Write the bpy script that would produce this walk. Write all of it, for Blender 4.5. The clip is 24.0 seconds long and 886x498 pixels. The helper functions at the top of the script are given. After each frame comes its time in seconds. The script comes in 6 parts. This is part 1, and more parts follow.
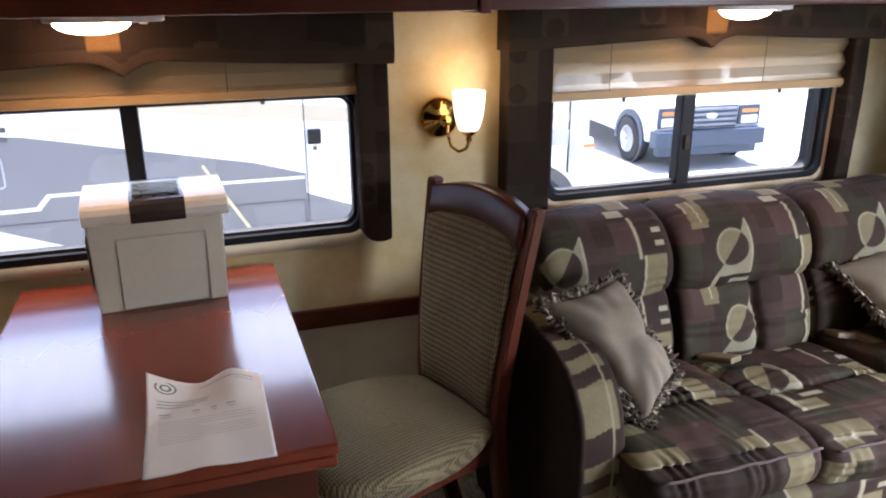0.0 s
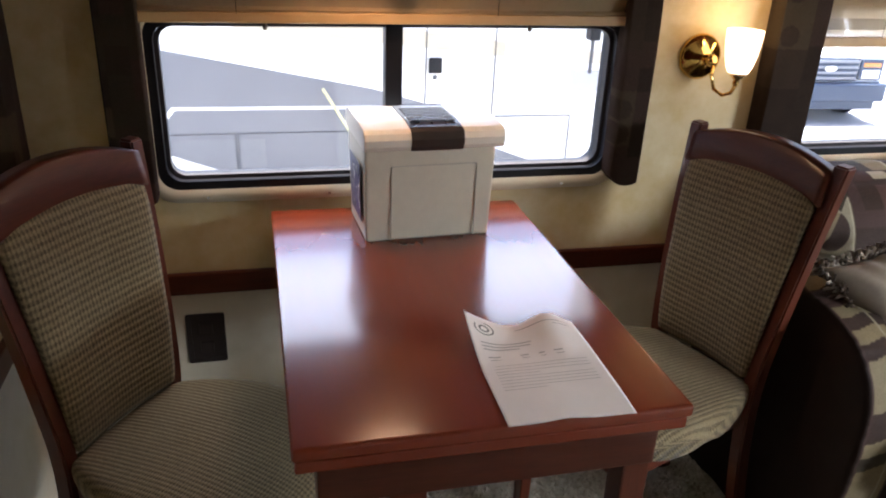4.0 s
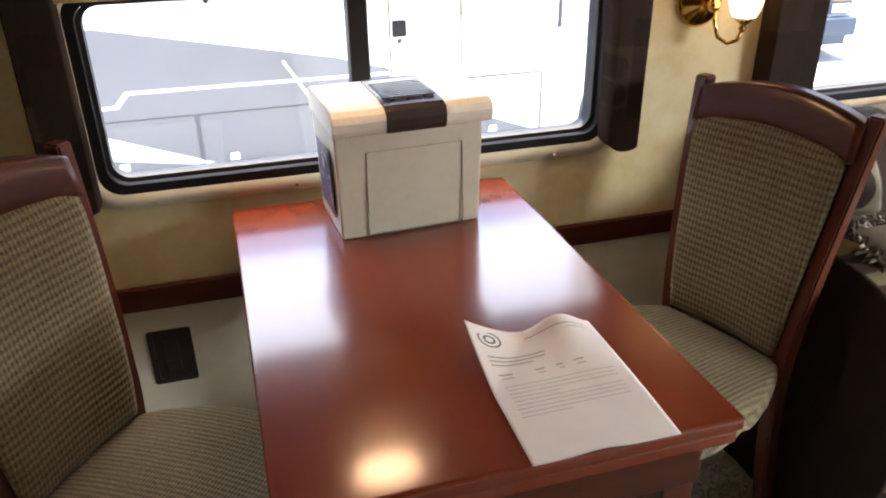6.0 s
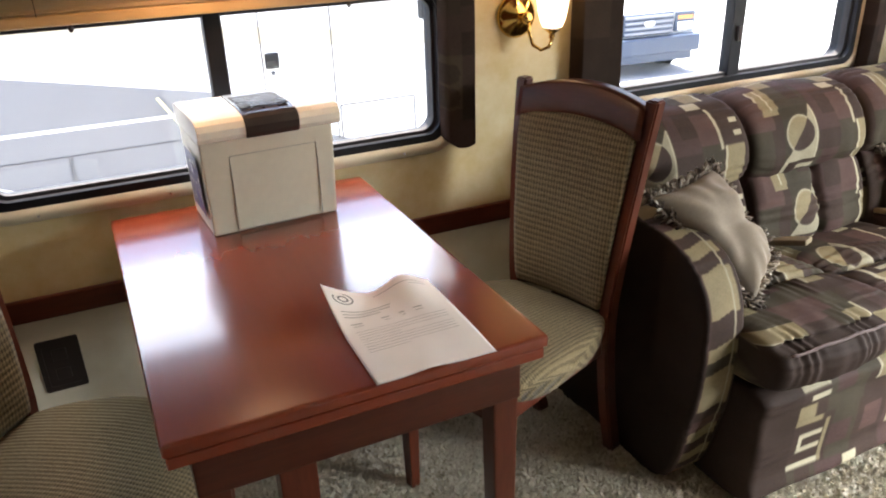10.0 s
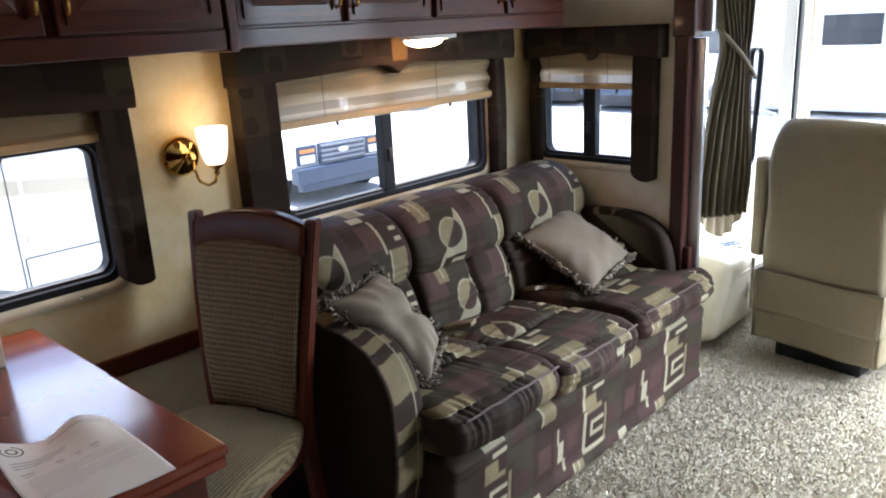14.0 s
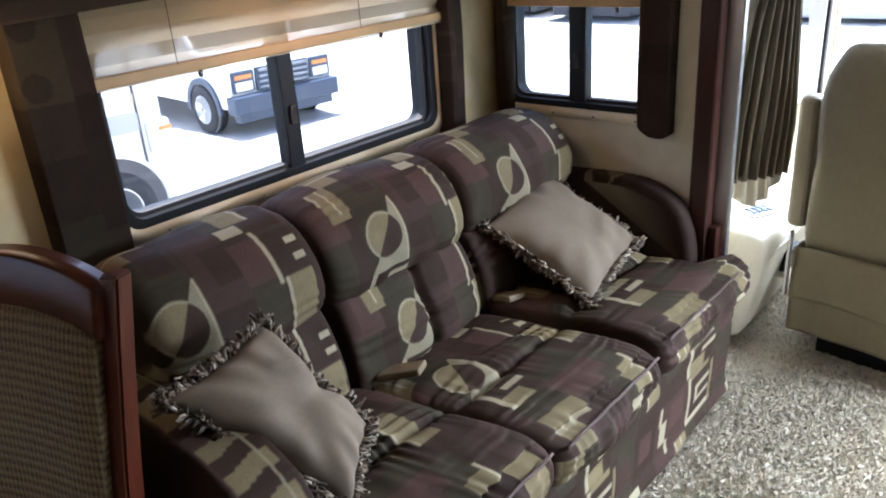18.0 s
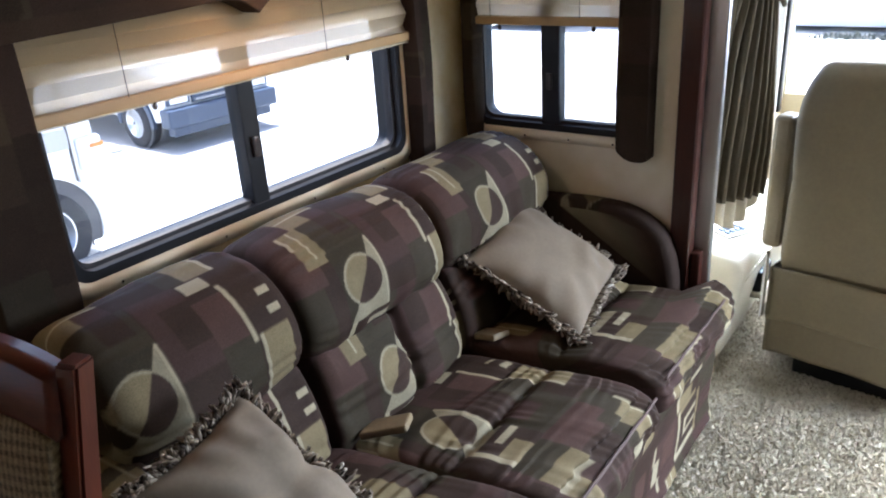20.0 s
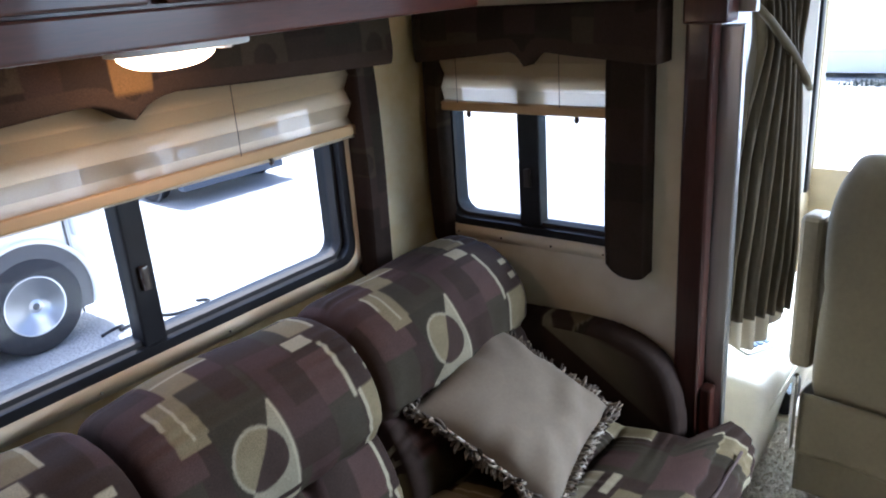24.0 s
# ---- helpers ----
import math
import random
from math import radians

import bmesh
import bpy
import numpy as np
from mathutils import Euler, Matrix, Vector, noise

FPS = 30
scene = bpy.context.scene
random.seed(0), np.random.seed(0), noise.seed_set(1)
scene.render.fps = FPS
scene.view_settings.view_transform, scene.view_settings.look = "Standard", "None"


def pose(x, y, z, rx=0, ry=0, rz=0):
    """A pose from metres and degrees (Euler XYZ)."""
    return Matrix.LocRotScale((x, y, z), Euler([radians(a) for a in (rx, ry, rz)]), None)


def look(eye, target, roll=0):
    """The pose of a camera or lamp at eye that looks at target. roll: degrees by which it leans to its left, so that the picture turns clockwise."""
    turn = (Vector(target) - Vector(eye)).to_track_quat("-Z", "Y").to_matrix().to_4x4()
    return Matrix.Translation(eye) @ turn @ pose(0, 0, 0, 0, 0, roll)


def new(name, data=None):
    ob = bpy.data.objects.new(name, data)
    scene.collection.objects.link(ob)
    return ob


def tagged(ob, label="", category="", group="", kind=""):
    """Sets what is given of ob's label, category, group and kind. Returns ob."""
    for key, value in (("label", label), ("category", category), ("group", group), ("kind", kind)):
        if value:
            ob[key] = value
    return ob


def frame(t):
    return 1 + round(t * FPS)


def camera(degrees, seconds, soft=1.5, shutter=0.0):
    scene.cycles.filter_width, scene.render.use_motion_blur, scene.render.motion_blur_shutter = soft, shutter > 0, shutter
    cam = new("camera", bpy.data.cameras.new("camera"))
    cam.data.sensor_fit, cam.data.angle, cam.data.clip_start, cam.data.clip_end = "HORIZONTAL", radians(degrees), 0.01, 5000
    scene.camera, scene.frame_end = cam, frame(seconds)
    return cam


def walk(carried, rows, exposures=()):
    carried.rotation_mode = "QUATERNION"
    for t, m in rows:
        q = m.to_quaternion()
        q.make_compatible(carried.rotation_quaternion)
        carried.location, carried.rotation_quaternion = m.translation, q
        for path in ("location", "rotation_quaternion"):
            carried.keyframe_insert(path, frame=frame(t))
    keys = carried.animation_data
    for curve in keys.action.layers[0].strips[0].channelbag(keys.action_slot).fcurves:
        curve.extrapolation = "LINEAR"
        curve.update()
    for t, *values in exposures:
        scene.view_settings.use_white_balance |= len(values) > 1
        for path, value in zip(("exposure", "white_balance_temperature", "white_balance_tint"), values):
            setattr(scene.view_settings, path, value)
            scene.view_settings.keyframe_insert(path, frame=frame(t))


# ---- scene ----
cam = camera(60.0, 24.0, 2.0)
PATH = [
    (0, (0.157, 0.258, 1.444), (0.752, 2.050, 0.785), -0.3),
    (0.5, (-0.009, 0.310, 1.439), (0.556, 2.100, 0.746), 1.6),
    (1, (-0.054, 0.399, 1.405), (0.444, 2.201, 0.696), 2.5),
    (1.5, (-0.011, 0.520, 1.405), (0.261, 2.353, 0.655), 1.2),
    (2, (0.004, 0.605, 1.416), (-0.009, 2.443, 0.627), -1.5),
    (2.5, (-0.089, 0.567, 1.399), (-0.170, 2.397, 0.596), -2.7),
    (3, (-0.258, 0.502, 1.412), (-0.019, 2.305, 0.580), 1.2),
    (3.5, (-0.305, 0.460, 1.419), (0.164, 2.229, 0.612), 3.8),
    (5.5, (-0.135, 0.609, 1.400), (0.157, 2.378, 0.514), -3.1),
    (6, (-0.250, 0.670, 1.388), (0.247, 2.384, 0.485), -0.9),
    (6.5, (-0.287, 0.685, 1.379), (0.315, 2.363, 0.473), -0.3),
    (7, (-0.285, 0.682, 1.389), (0.387, 2.325, 0.468), -0.2),
    (7.5, (-0.273, 0.671, 1.395), (0.454, 2.288, 0.469), -0.2),
    (8, (-0.286, 0.660, 1.395), (0.527, 2.241, 0.479), 0.6),
    (8.5, (-0.285, 0.641, 1.388), (0.595, 2.197, 0.491), 0.7),
    (9, (-0.274, 0.596, 1.400), (0.631, 2.140, 0.507), 1.0),
    (9.5, (-0.210, 0.498, 1.392), (0.613, 2.101, 0.523), -0.6),
    (11.5, (-0.511, 0.320, 1.419), (0.215, 2.043, 0.709), -3.5),
    (12, (-0.515, 0.282, 1.443), (0.330, 1.986, 0.824), -3.4),
    (12.5, (-0.475, 0.243, 1.460), (0.544, 1.872, 0.904), -2.8),
    (13, (-0.429, 0.299, 1.408), (0.827, 1.766, 0.890), -2.7),
    (13.5, (-0.342, 0.224, 1.422), (1.003, 1.597, 0.870), -2.7),
    (14, (-0.244, 0.220, 1.424), (1.140, 1.547, 0.854), -3.1),
    (14.5, (-0.153, 0.248, 1.415), (1.230, 1.575, 0.845), -3.5),
    (15, (-0.080, 0.328, 1.404), (1.325, 1.630, 0.826), -3.0),
    (15.5, (-0.016, 0.384, 1.428), (1.400, 1.650, 0.801), -2.6),
    (16, (0.046, 0.468, 1.414), (1.480, 1.695, 0.749), -1.9),
    (16.5, (0.189, 0.495, 1.419), (1.560, 1.768, 0.711), -2.2),
    (17, (0.335, 0.595, 1.415), (1.660, 1.889, 0.660), -2.7),
    (17.5, (0.397, 0.661, 1.397), (1.728, 1.938, 0.624), -3.6),
    (18, (0.430, 0.750, 1.377), (1.815, 1.964, 0.597), -4.1),
    (18.5, (0.459, 0.803, 1.400), (1.879, 1.953, 0.587), -3.6),
    (20.5, (0.492, 0.927, 1.402), (1.996, 2.005, 0.644), -3.6),
    (21, (0.496, 0.912, 1.411), (2.015, 1.979, 0.666), -3.4),
    (21.5, (0.499, 0.903, 1.421), (2.037, 1.942, 0.676), -3.0),
    (22, (0.496, 0.928, 1.407), (2.077, 1.908, 0.673), -2.4),
    (22.5, (0.521, 0.915, 1.421), (2.103, 1.880, 0.670), -1.9),
    (23, (0.611, 0.951, 1.412), (2.179, 1.943, 0.664), -2.2),
    (23.5, (0.769, 0.959, 1.460), (2.245, 2.071, 0.695), -3.4),
    (24, (0.910, 1.007, 1.445), (2.391, 2.171, 0.773), -4.2),
]
EXPOSURES = [(0.0, 2.35, 6350, 20), (2.0, 2.15, 6400, 22), (3.5, 2.4, 6500, 20), (5.5, 2.85, 6950, 17), (9.5, 3.02, 7100, 16), (11.5, 2.45, 6900, 16), (13.5, 2.25, 6250, 16), (18.5, 2.25, 6150, 16), (20.5, 2.3, 6100, 17), (21.5, 2.25, 6000, 17), (23.0, 1.92, 5750, 16), (24.0, 1.98, 5700, 16)]
walk(cam, [(t, look(eye, target, roll)) for t, eye, target, roll in PATH], EXPOSURES)

# ---- light ----
world = bpy.data.worlds.new("sky")
scene.world = world
world.use_nodes = True
wn = world.node_tree.nodes
sky = wn.new("ShaderNodeTexSky")
sky.sky_type, sky.sun_disc = "NISHITA", False
sky.air_density, sky.dust_density, sky.ozone_density = 0.8, 4.0, 0.6
SUN_ELEV, SUN_TURN = 77.0, 25.0
sky.sun_elevation, sky.sun_rotation = radians(SUN_ELEV), radians(SUN_TURN)
world.node_tree.links.new(sky.outputs[0], wn["Background"].inputs[0])
wn["Background"].inputs[1].default_value = 0.15
sun_lamp = bpy.data.lights.new("sun", "SUN")
sun_lamp.energy, sun_lamp.angle, sun_lamp.color = 5.0, radians(0.6), (1.0, 0.95, 0.88)
sun = new("sun", sun_lamp)
az = radians(SUN_TURN)
sun.matrix_world = look((0, 0, 30), (-30 * math.sin(az) * math.cos(radians(SUN_ELEV)), -30 * math.cos(az) * math.cos(radians(SUN_ELEV)), 30 - 30 * math.sin(radians(SUN_ELEV))))



def opening_light(name, eye, target, w, h, watts, spread=180):
    lamp = bpy.data.lights.new(name, "AREA")
    lamp.shape, lamp.size, lamp.size_y, lamp.energy, lamp.color = "RECTANGLE", w, h, watts, (0.80, 0.92, 1.0)
    lamp.spread = radians(spread)
    ob = new(name, lamp)
    ob.matrix_world = look(eye, target)
    return ob


opening_light("windscreen_daylight", (4.13, 0.35, 1.38), (2.6, 0.80, -0.2), 2.3, 0.9, 25.5, 76)
# added lamp in an unseen south opening, brightens the sofa front and carpet
opening_light("added_south_daylight", (3.15, -0.93, 1.36), (2.3, 1.0, 0.0), 0.86, 0.66, 8.5, 78)
opening_light("dinette_window_daylight", (0.04, 2.165, 0.98), (0.04, 1.60, 0.16), 1.0, 0.24, 0.30, 110)
opening_light("sofa_window_daylight", (1.60, 2.165, 0.98), (1.60, 1.60, 0.16), 0.92, 0.24, 0.07, 110)

# ---- materials ----


def mat(name):
    m = bpy.data.materials.new(name)
    m.use_nodes = True
    return m, m.node_tree.nodes, m.node_tree.links, m.node_tree.nodes["Principled BSDF"]


def coords(n, l, scale=(1, 1, 1), kind="Object"):
    tc, mp = n.new("ShaderNodeTexCoord"), n.new("ShaderNodeMapping")
    mp.inputs["Scale"].default_value = scale
    l.new(tc.outputs[kind], mp.inputs[0])
    return mp.outputs[0]


def noise_tex(n, l, vec, scale, detail=4.0, rough=0.55):
    t = n.new("ShaderNodeTexNoise")
    t.inputs["Scale"].default_value, t.inputs["Detail"].default_value, t.inputs["Roughness"].default_value = scale, detail, rough
    l.new(vec, t.inputs["Vector"])
    return t.outputs["Fac"]


def ramp(n, l, fac, stops):
    r = n.new("ShaderNodeValToRGB")
    while len(r.color_ramp.elements) < len(stops):
        r.color_ramp.elements.new(0.5)
    for e, (p, c) in zip(r.color_ramp.elements, stops):
        e.position, e.color = p, (*c, 1)
    l.new(fac, r.inputs[0])
    return r.outputs[0]


def bump(n, l, bsdf, height, strength, dist):
    b = n.new("ShaderNodeBump")
    b.inputs["Strength"].default_value, b.inputs["Distance"].default_value = strength, dist
    l.new(height, b.inputs["Height"])
    l.new(b.outputs[0], bsdf.inputs["Normal"])


def mix(n, l, fac, a, b, blend="MIX"):
    m = n.new("ShaderNodeMix")
    m.data_type, m.blend_type = "RGBA", blend
    for s, v in (("Factor_Float", fac), ("A_Color", a), ("B_Color", b)):
        sock = [i for i in m.inputs if i.identifier == s][0]
        if hasattr(v, "is_output"):
            l.new(v, sock)
        else:
            sock.default_value = v if s == "Factor_Float" else (*v, 1)
    return [o for o in m.outputs if o.identifier == "Result_Color"][0]


def simple(name, col, rough=0.5, metal=0.0, vary=0.12, scale=25.0, bumpy=0.0, bdist=0.001, spec=0.5, coat=0.0, stretch=(1, 1, 1)):
    m, n, l, b = mat(name)
    v = coords(n, l, stretch)
    f1, f2 = noise_tex(n, l, v, scale), noise_tex(n, l, v, scale * 0.17, 3.0)
    lo, hi = [max(0, c * (1 - vary)) for c in col], [min(1, c * (1 + vary)) for c in col]
    c1 = ramp(n, l, f1, [(0.3, lo), (0.7, hi)])
    l.new(mix(n, l, 0.45, c1, ramp(n, l, f2, [(0.32, lo), (0.68, hi)])), b.inputs["Base Color"])
    rr = n.new("ShaderNodeMapRange")
    rr.inputs["To Min"].default_value, rr.inputs["To Max"].default_value = max(0.02, rough * 0.85), min(1, rough * 1.15)
    l.new(f2, rr.inputs[0])
    l.new(rr.outputs[0], b.inputs["Roughness"])
    b.inputs["Metallic"].default_value = metal
    b.inputs["Specular IOR Level"].default_value = spec
    b.inputs["Coat Weight"].default_value = coat
    b.inputs["Coat Roughness"].default_value = 0.08
    if bumpy:
        bump(n, l, b, f1, bumpy, bdist)
    return m


def wood(name, dark, light, axis=0, rough=0.3, coat=0.5, relief=0.05, grain=0.35, detail=6.0):
    m, n, l, b = mat(name)
    st = [14.0, 14.0, 14.0]
    st[axis] = 1.1
    v = coords(n, l, st)
    g = noise_tex(n, l, v, 3.2, detail, 0.62)
    fine = noise_tex(n, l, coords(n, l, [s * 6 for s in st]), 4.0, 3.0)
    big = noise_tex(n, l, coords(n, l), 1.6, 2.0)
    c = mix(n, l, grain, ramp(n, l, g, [(0.3, dark), (0.72, light)]), ramp(n, l, fine, [(0.35, dark), (0.7, light)]))
    l.new(mix(n, l, 0.3, c, ramp(n, l, big, [(0.3, [d * 0.7 for d in dark]), (0.75, light)])), b.inputs["Base Color"])
    rr = n.new("ShaderNodeMapRange")
    rr.inputs["To Min"].default_value, rr.inputs["To Max"].default_value = rough * 0.8, rough * 1.25
    l.new(big, rr.inputs[0])
    l.new(rr.outputs[0], b.inputs["Roughness"])
    b.inputs["Coat Weight"].default_value, b.inputs["Coat Roughness"].default_value = coat, 0.09
    if relief:
        bump(n, l, b, g, relief, 0.001)
    b.inputs["Specular IOR Level"].default_value = 0.28
    return m


M_TABLE = simple("table wood", (0.205, 0.031, 0.0105), 0.26, 0, 0.13, 4.0, 0, 0.001, 0.2, 1.0, (5, 0.45, 5))
M_TABLE.node_tree.nodes["Principled BSDF"].inputs["Specular IOR Level"].default_value = 0.2
M_TABLE.node_tree.nodes["Principled BSDF"].inputs["Coat Roughness"].default_value = 0.13
M_TABLE.node_tree.nodes["Principled BSDF"].inputs["Coat IOR"].default_value = 1.43
M_WOOD = wood("mahogany", (0.056, 0.012, 0.006), (0.125, 0.029, 0.013), 2, 0.36, 0.22)
M_WOODX = wood("mahogany lengthwise", (0.048, 0.0095, 0.0045), (0.112, 0.024, 0.0095), 0, 0.36, 0.15)
M_BLACK = simple("black anodised frame", (0.010, 0.010, 0.012), 0.4, 0, 0.2, 25.0, 0.0, 0.001, 0.25)
M_RUBBER = simple("black rubber", (0.02, 0.02, 0.022), 0.75, 0, 0.25, 40)
M_CREAMPL = simple("cream plastic trim", (0.66, 0.58, 0.42), 0.45, 0, 0.06)
M_WHITEPL = simple("white plastic", (0.66, 0.61, 0.48), 0.38, 0, 0.05, 60, 0.08, 0.0004)
M_LIDPL = simple("ivory plastic lid", (0.84, 0.79, 0.67), 0.35, 0, 0.05, 60, 0.08, 0.0004)
M_DKPL = simple("dark brown plastic", (0.035, 0.026, 0.022), 0.28, 0, 0.15)
M_BRASS = simple("polished brass", (0.80, 0.52, 0.16), 0.14, 1.0, 0.08)
M_CHROME = simple("chrome", (0.75, 0.75, 0.76), 0.12, 1.0, 0.05)
M_ALU = simple("brushed aluminium", (0.62, 0.63, 0.65), 0.32, 1.0, 0.08, 8, 0, 0.001, 0.5, 0, (60, 60, 1))
M_LEATHER = simple("cream vinyl", (0.165, 0.133, 0.078), 0.55, 0, 0.10, 90, 0.25, 0.0006)
M_LEATHERD = simple("armrest vinyl", (0.20, 0.16, 0.10), 0.55, 0, 0.10, 90, 0.25, 0.0006)
M_TAB = simple("tan webbing", (0.19, 0.145, 0.085), 0.6, 0, 0.2, 120, 0.2, 0.0005)
M_PILLOW = simple("satin taupe", (0.195, 0.157, 0.117), 0.72, 0, 0.10, 140, 0.12, 0.0004, 0.14)
M_POST = wood("dark mahogany post", (0.024, 0.008, 0.006), (0.060, 0.017, 0.011), 2, 0.34, 0.2)
M_PILLOW.node_tree.nodes["Principled BSDF"].inputs["Sheen Weight"].default_value = 0.06
M_FRINGE, fn_, fl_, fb_ = mat("mixed fringe yarn")
fl_.new(ramp(fn_, fl_, fn_.new("ShaderNodeNewGeometry").outputs["Random Per Island"], [(0.0, (0.05, 0.035, 0.025)), (0.45, (0.16, 0.12, 0.085)), (0.8, (0.30, 0.25, 0.19)), (1.0, (0.50, 0.45, 0.38))]), fb_.inputs["Base Color"])
fb_.inputs["Roughness"].default_value = 0.8
M_CURTAIN = simple("olive satin curtain", (0.090, 0.070, 0.042), 0.50, 0, 0.18, 60, 0.15, 0.0006, 0.2)
M_LINING = simple("cream curtain lining", (0.62, 0.55, 0.42), 0.8, 0, 0.08)
M_PAPER = simple("printer paper", (0.92, 0.88, 0.85), 0.85, 0, 0.03, 30)
M_INK = simple("grey print", (0.44, 0.42, 0.41), 0.9)
M_INKD = simple("dark print", (0.20, 0.20, 0.19), 0.9)
M_PHOTO = simple("printed photo label", (0.10, 0.09, 0.16), 0.35, 0, 0.9, 70)
M_VENT = simple("dark register", (0.02, 0.012, 0.009), 0.6)
M_TRIMW = simple("white paint", (0.78, 0.77, 0.73), 0.5, 0, 0.04)
M_DASH = simple("beige moulded dash", (0.42, 0.36, 0.25), 0.6, 0, 0.06, 120, 0.2, 0.0006)
M_CONS = simple("ivory moulded console", (0.74, 0.69, 0.56), 0.45, 0, 0.05, 80, 0.1, 0.0005)
M_CEIL = simple("ceiling vinyl", (0.70, 0.66, 0.58), 0.75, 0, 0.05, 60, 0.15, 0.0006)
# outside
M_GEL = simple("white gelcoat", (0.80, 0.79, 0.76), 0.22, 0, 0.03, 3)
M_GREY = simple("grey gelcoat", (0.19, 0.19, 0.20), 0.25, 0, 0.06, 3)
M_GREY2 = simple("light grey gelcoat", (0.42, 0.42, 0.43), 0.25, 0, 0.05, 3)
M_TAN = simple("tan stripe", (0.55, 0.48, 0.36), 0.3, 0, 0.05, 3)
M_SEAM = simple("panel seam", (0.08, 0.08, 0.085), 0.6)
M_TYRE = simple("tyre rubber", (0.03, 0.03, 0.033), 0.8, 0, 0.3, 30, 0.3, 0.003)
M_VANGREY = simple("grey bumper plastic", (0.042, 0.060, 0.095), 0.45, 0, 0.12)
M_AMBER = simple("amber lens", (0.62, 0.24, 0.07), 0.15)
M_LAMP = simple("headlamp lens", (0.75, 0.78, 0.80), 0.08)
M_DARKGLASS = simple("dark vehicle glass", (0.02, 0.025, 0.03), 0.06)
M_YELLOW = simple("yellow pole", (0.72, 0.65, 0.36), 0.45)
M_FARBLUE = simple("pale blue van paint", (0.30, 0.36, 0.48), 0.3)


def wall_paper(name, low, mid_, high, blotch):
    """Sponged vinyl wall covering: broad stains, smaller mottling and a fine grain."""
    m, n, l, b = mat(name)
    v = coords(n, l)
    blot, mid, fine = noise_tex(n, l, v, 4.2, 5.0, 0.62), noise_tex(n, l, v, 19.0, 4.0), noise_tex(n, l, v, 420.0, 2.0)
    c1 = ramp(n, l, blot, [(0.30, low), (0.5, mid_), (0.68, high)])
    c2 = ramp(n, l, mid, [(0.3, [(p + q) / 2 for p, q in zip(low, mid_)]), (0.7, high)])
    l.new(mix(n, l, blotch, c1, c2), b.inputs["Base Color"])
    b.inputs["Roughness"].default_value = 0.62
    bump(n, l, b, fine, 0.12, 0.0006)
    return m


M_WALL = wall_paper("cream wall vinyl", (0.44, 0.285, 0.095), (0.585, 0.450, 0.225), (0.675, 0.58, 0.375), 0.35)
M_WALLLOW = wall_paper("pale lower wall vinyl", (0.56, 0.50, 0.36), (0.64, 0.585, 0.44), (0.70, 0.65, 0.52), 0.5)


def chair_cloth(name, rib_axis, ribs):
    """Ribbed olive weave: ribs across, small checks along them."""
    m, n, l, b = mat(name)
    tc = n.new("ShaderNodeTexCoord")
    w1, w2 = n.new("ShaderNodeTexWave"), n.new("ShaderNodeTexWave")
    for w, ax, s in ((w1, rib_axis, ribs), (w2, "Y" if rib_axis == "X" else "X", ribs * 1.7)):
        w.bands_direction = ax
        w.inputs["Scale"].default_value, w.inputs["Distortion"].default_value = s, 0.6
        w.inputs["Detail"].default_value, w.inputs["Detail Scale"].default_value = 2.0, 3.0
        l.new(tc.outputs["Object"], w.inputs["Vector"])
    fleck = noise_tex(n, l, tc.outputs["Object"], 260.0, 2.0)
    patch = noise_tex(n, l, tc.outputs["Object"], 9.0, 3.0)
    a = ramp(n, l, w1.outputs["Fac"], [(0.2, (0.034, 0.025, 0.013)), (0.7, (0.225, 0.170, 0.090))])
    k = ramp(n, l, w2.outputs["Fac"], [(0.3, (0.026, 0.019, 0.009)), (0.7, (0.300, 0.232, 0.124))])
    c = mix(n, l, 0.42, a, k)
    c = mix(n, l, 0.3, c, ramp(n, l, fleck, [(0.35, (0.048, 0.037, 0.019)), (0.68, (0.34, 0.265, 0.152))]))
    l.new(mix(n, l, 0.12, c, ramp(n, l, patch, [(0.3, (0.08, 0.06, 0.03)), (0.7, (0.25, 0.2, 0.12))])), b.inputs["Base Color"])
    b.inputs["Roughness"].default_value = 0.9
    b.inputs["Sheen Weight"].default_value = 0.04
    b.inputs["Specular IOR Level"].default_value = 0.2
    bump(n, l, b, w1.outputs["Fac"], 0.5, 0.0025)
    return m


M_CHAIRB = chair_cloth("ribbed chair cloth", "Z", 22.0)
M_CHAIRS = chair_cloth("checked seat cloth", "X", 30.0)


def painted_cloth(name, rough=0.85, weave=500.0):
    """Printed patchwork cloth: the print is in the colour layer 'print'."""
    m, n, l, b = mat(name)
    at = n.new("ShaderNodeVertexColor")
    at.layer_name = "print"
    v = coords(n, l)
    f, g = noise_tex(n, l, v, weave, 2.0), noise_tex(n, l, v, 14.0, 4.0)
    c = mix(n, l, 0.35, at.outputs[0], ramp(n, l, f, [(0.3, (0.25, 0.25, 0.25)), (0.7, (0.85, 0.85, 0.85))]), "OVERLAY")
    c = mix(n, l, 0.25, c, ramp(n, l, g, [(0.3, (0.3, 0.3, 0.3)), (0.7, (0.7, 0.7, 0.7))]), "OVERLAY")
    l.new(c, b.inputs["Base Color"])
    b.inputs["Roughness"].default_value = rough
    b.inputs["Sheen Weight"].default_value = 0.0
    b.inputs["Specular IOR Level"].default_value = 0.1
    bump(n, l, b, f, 0.2, 0.0008)
    return m


M_SOFA = painted_cloth("patchwork sofa cloth", 0.72)
M_SOFA.node_tree.nodes["Principled BSDF"].inputs["Specular IOR Level"].default_value = 0.09
M_VAL = painted_cloth("patchwork valance cloth")


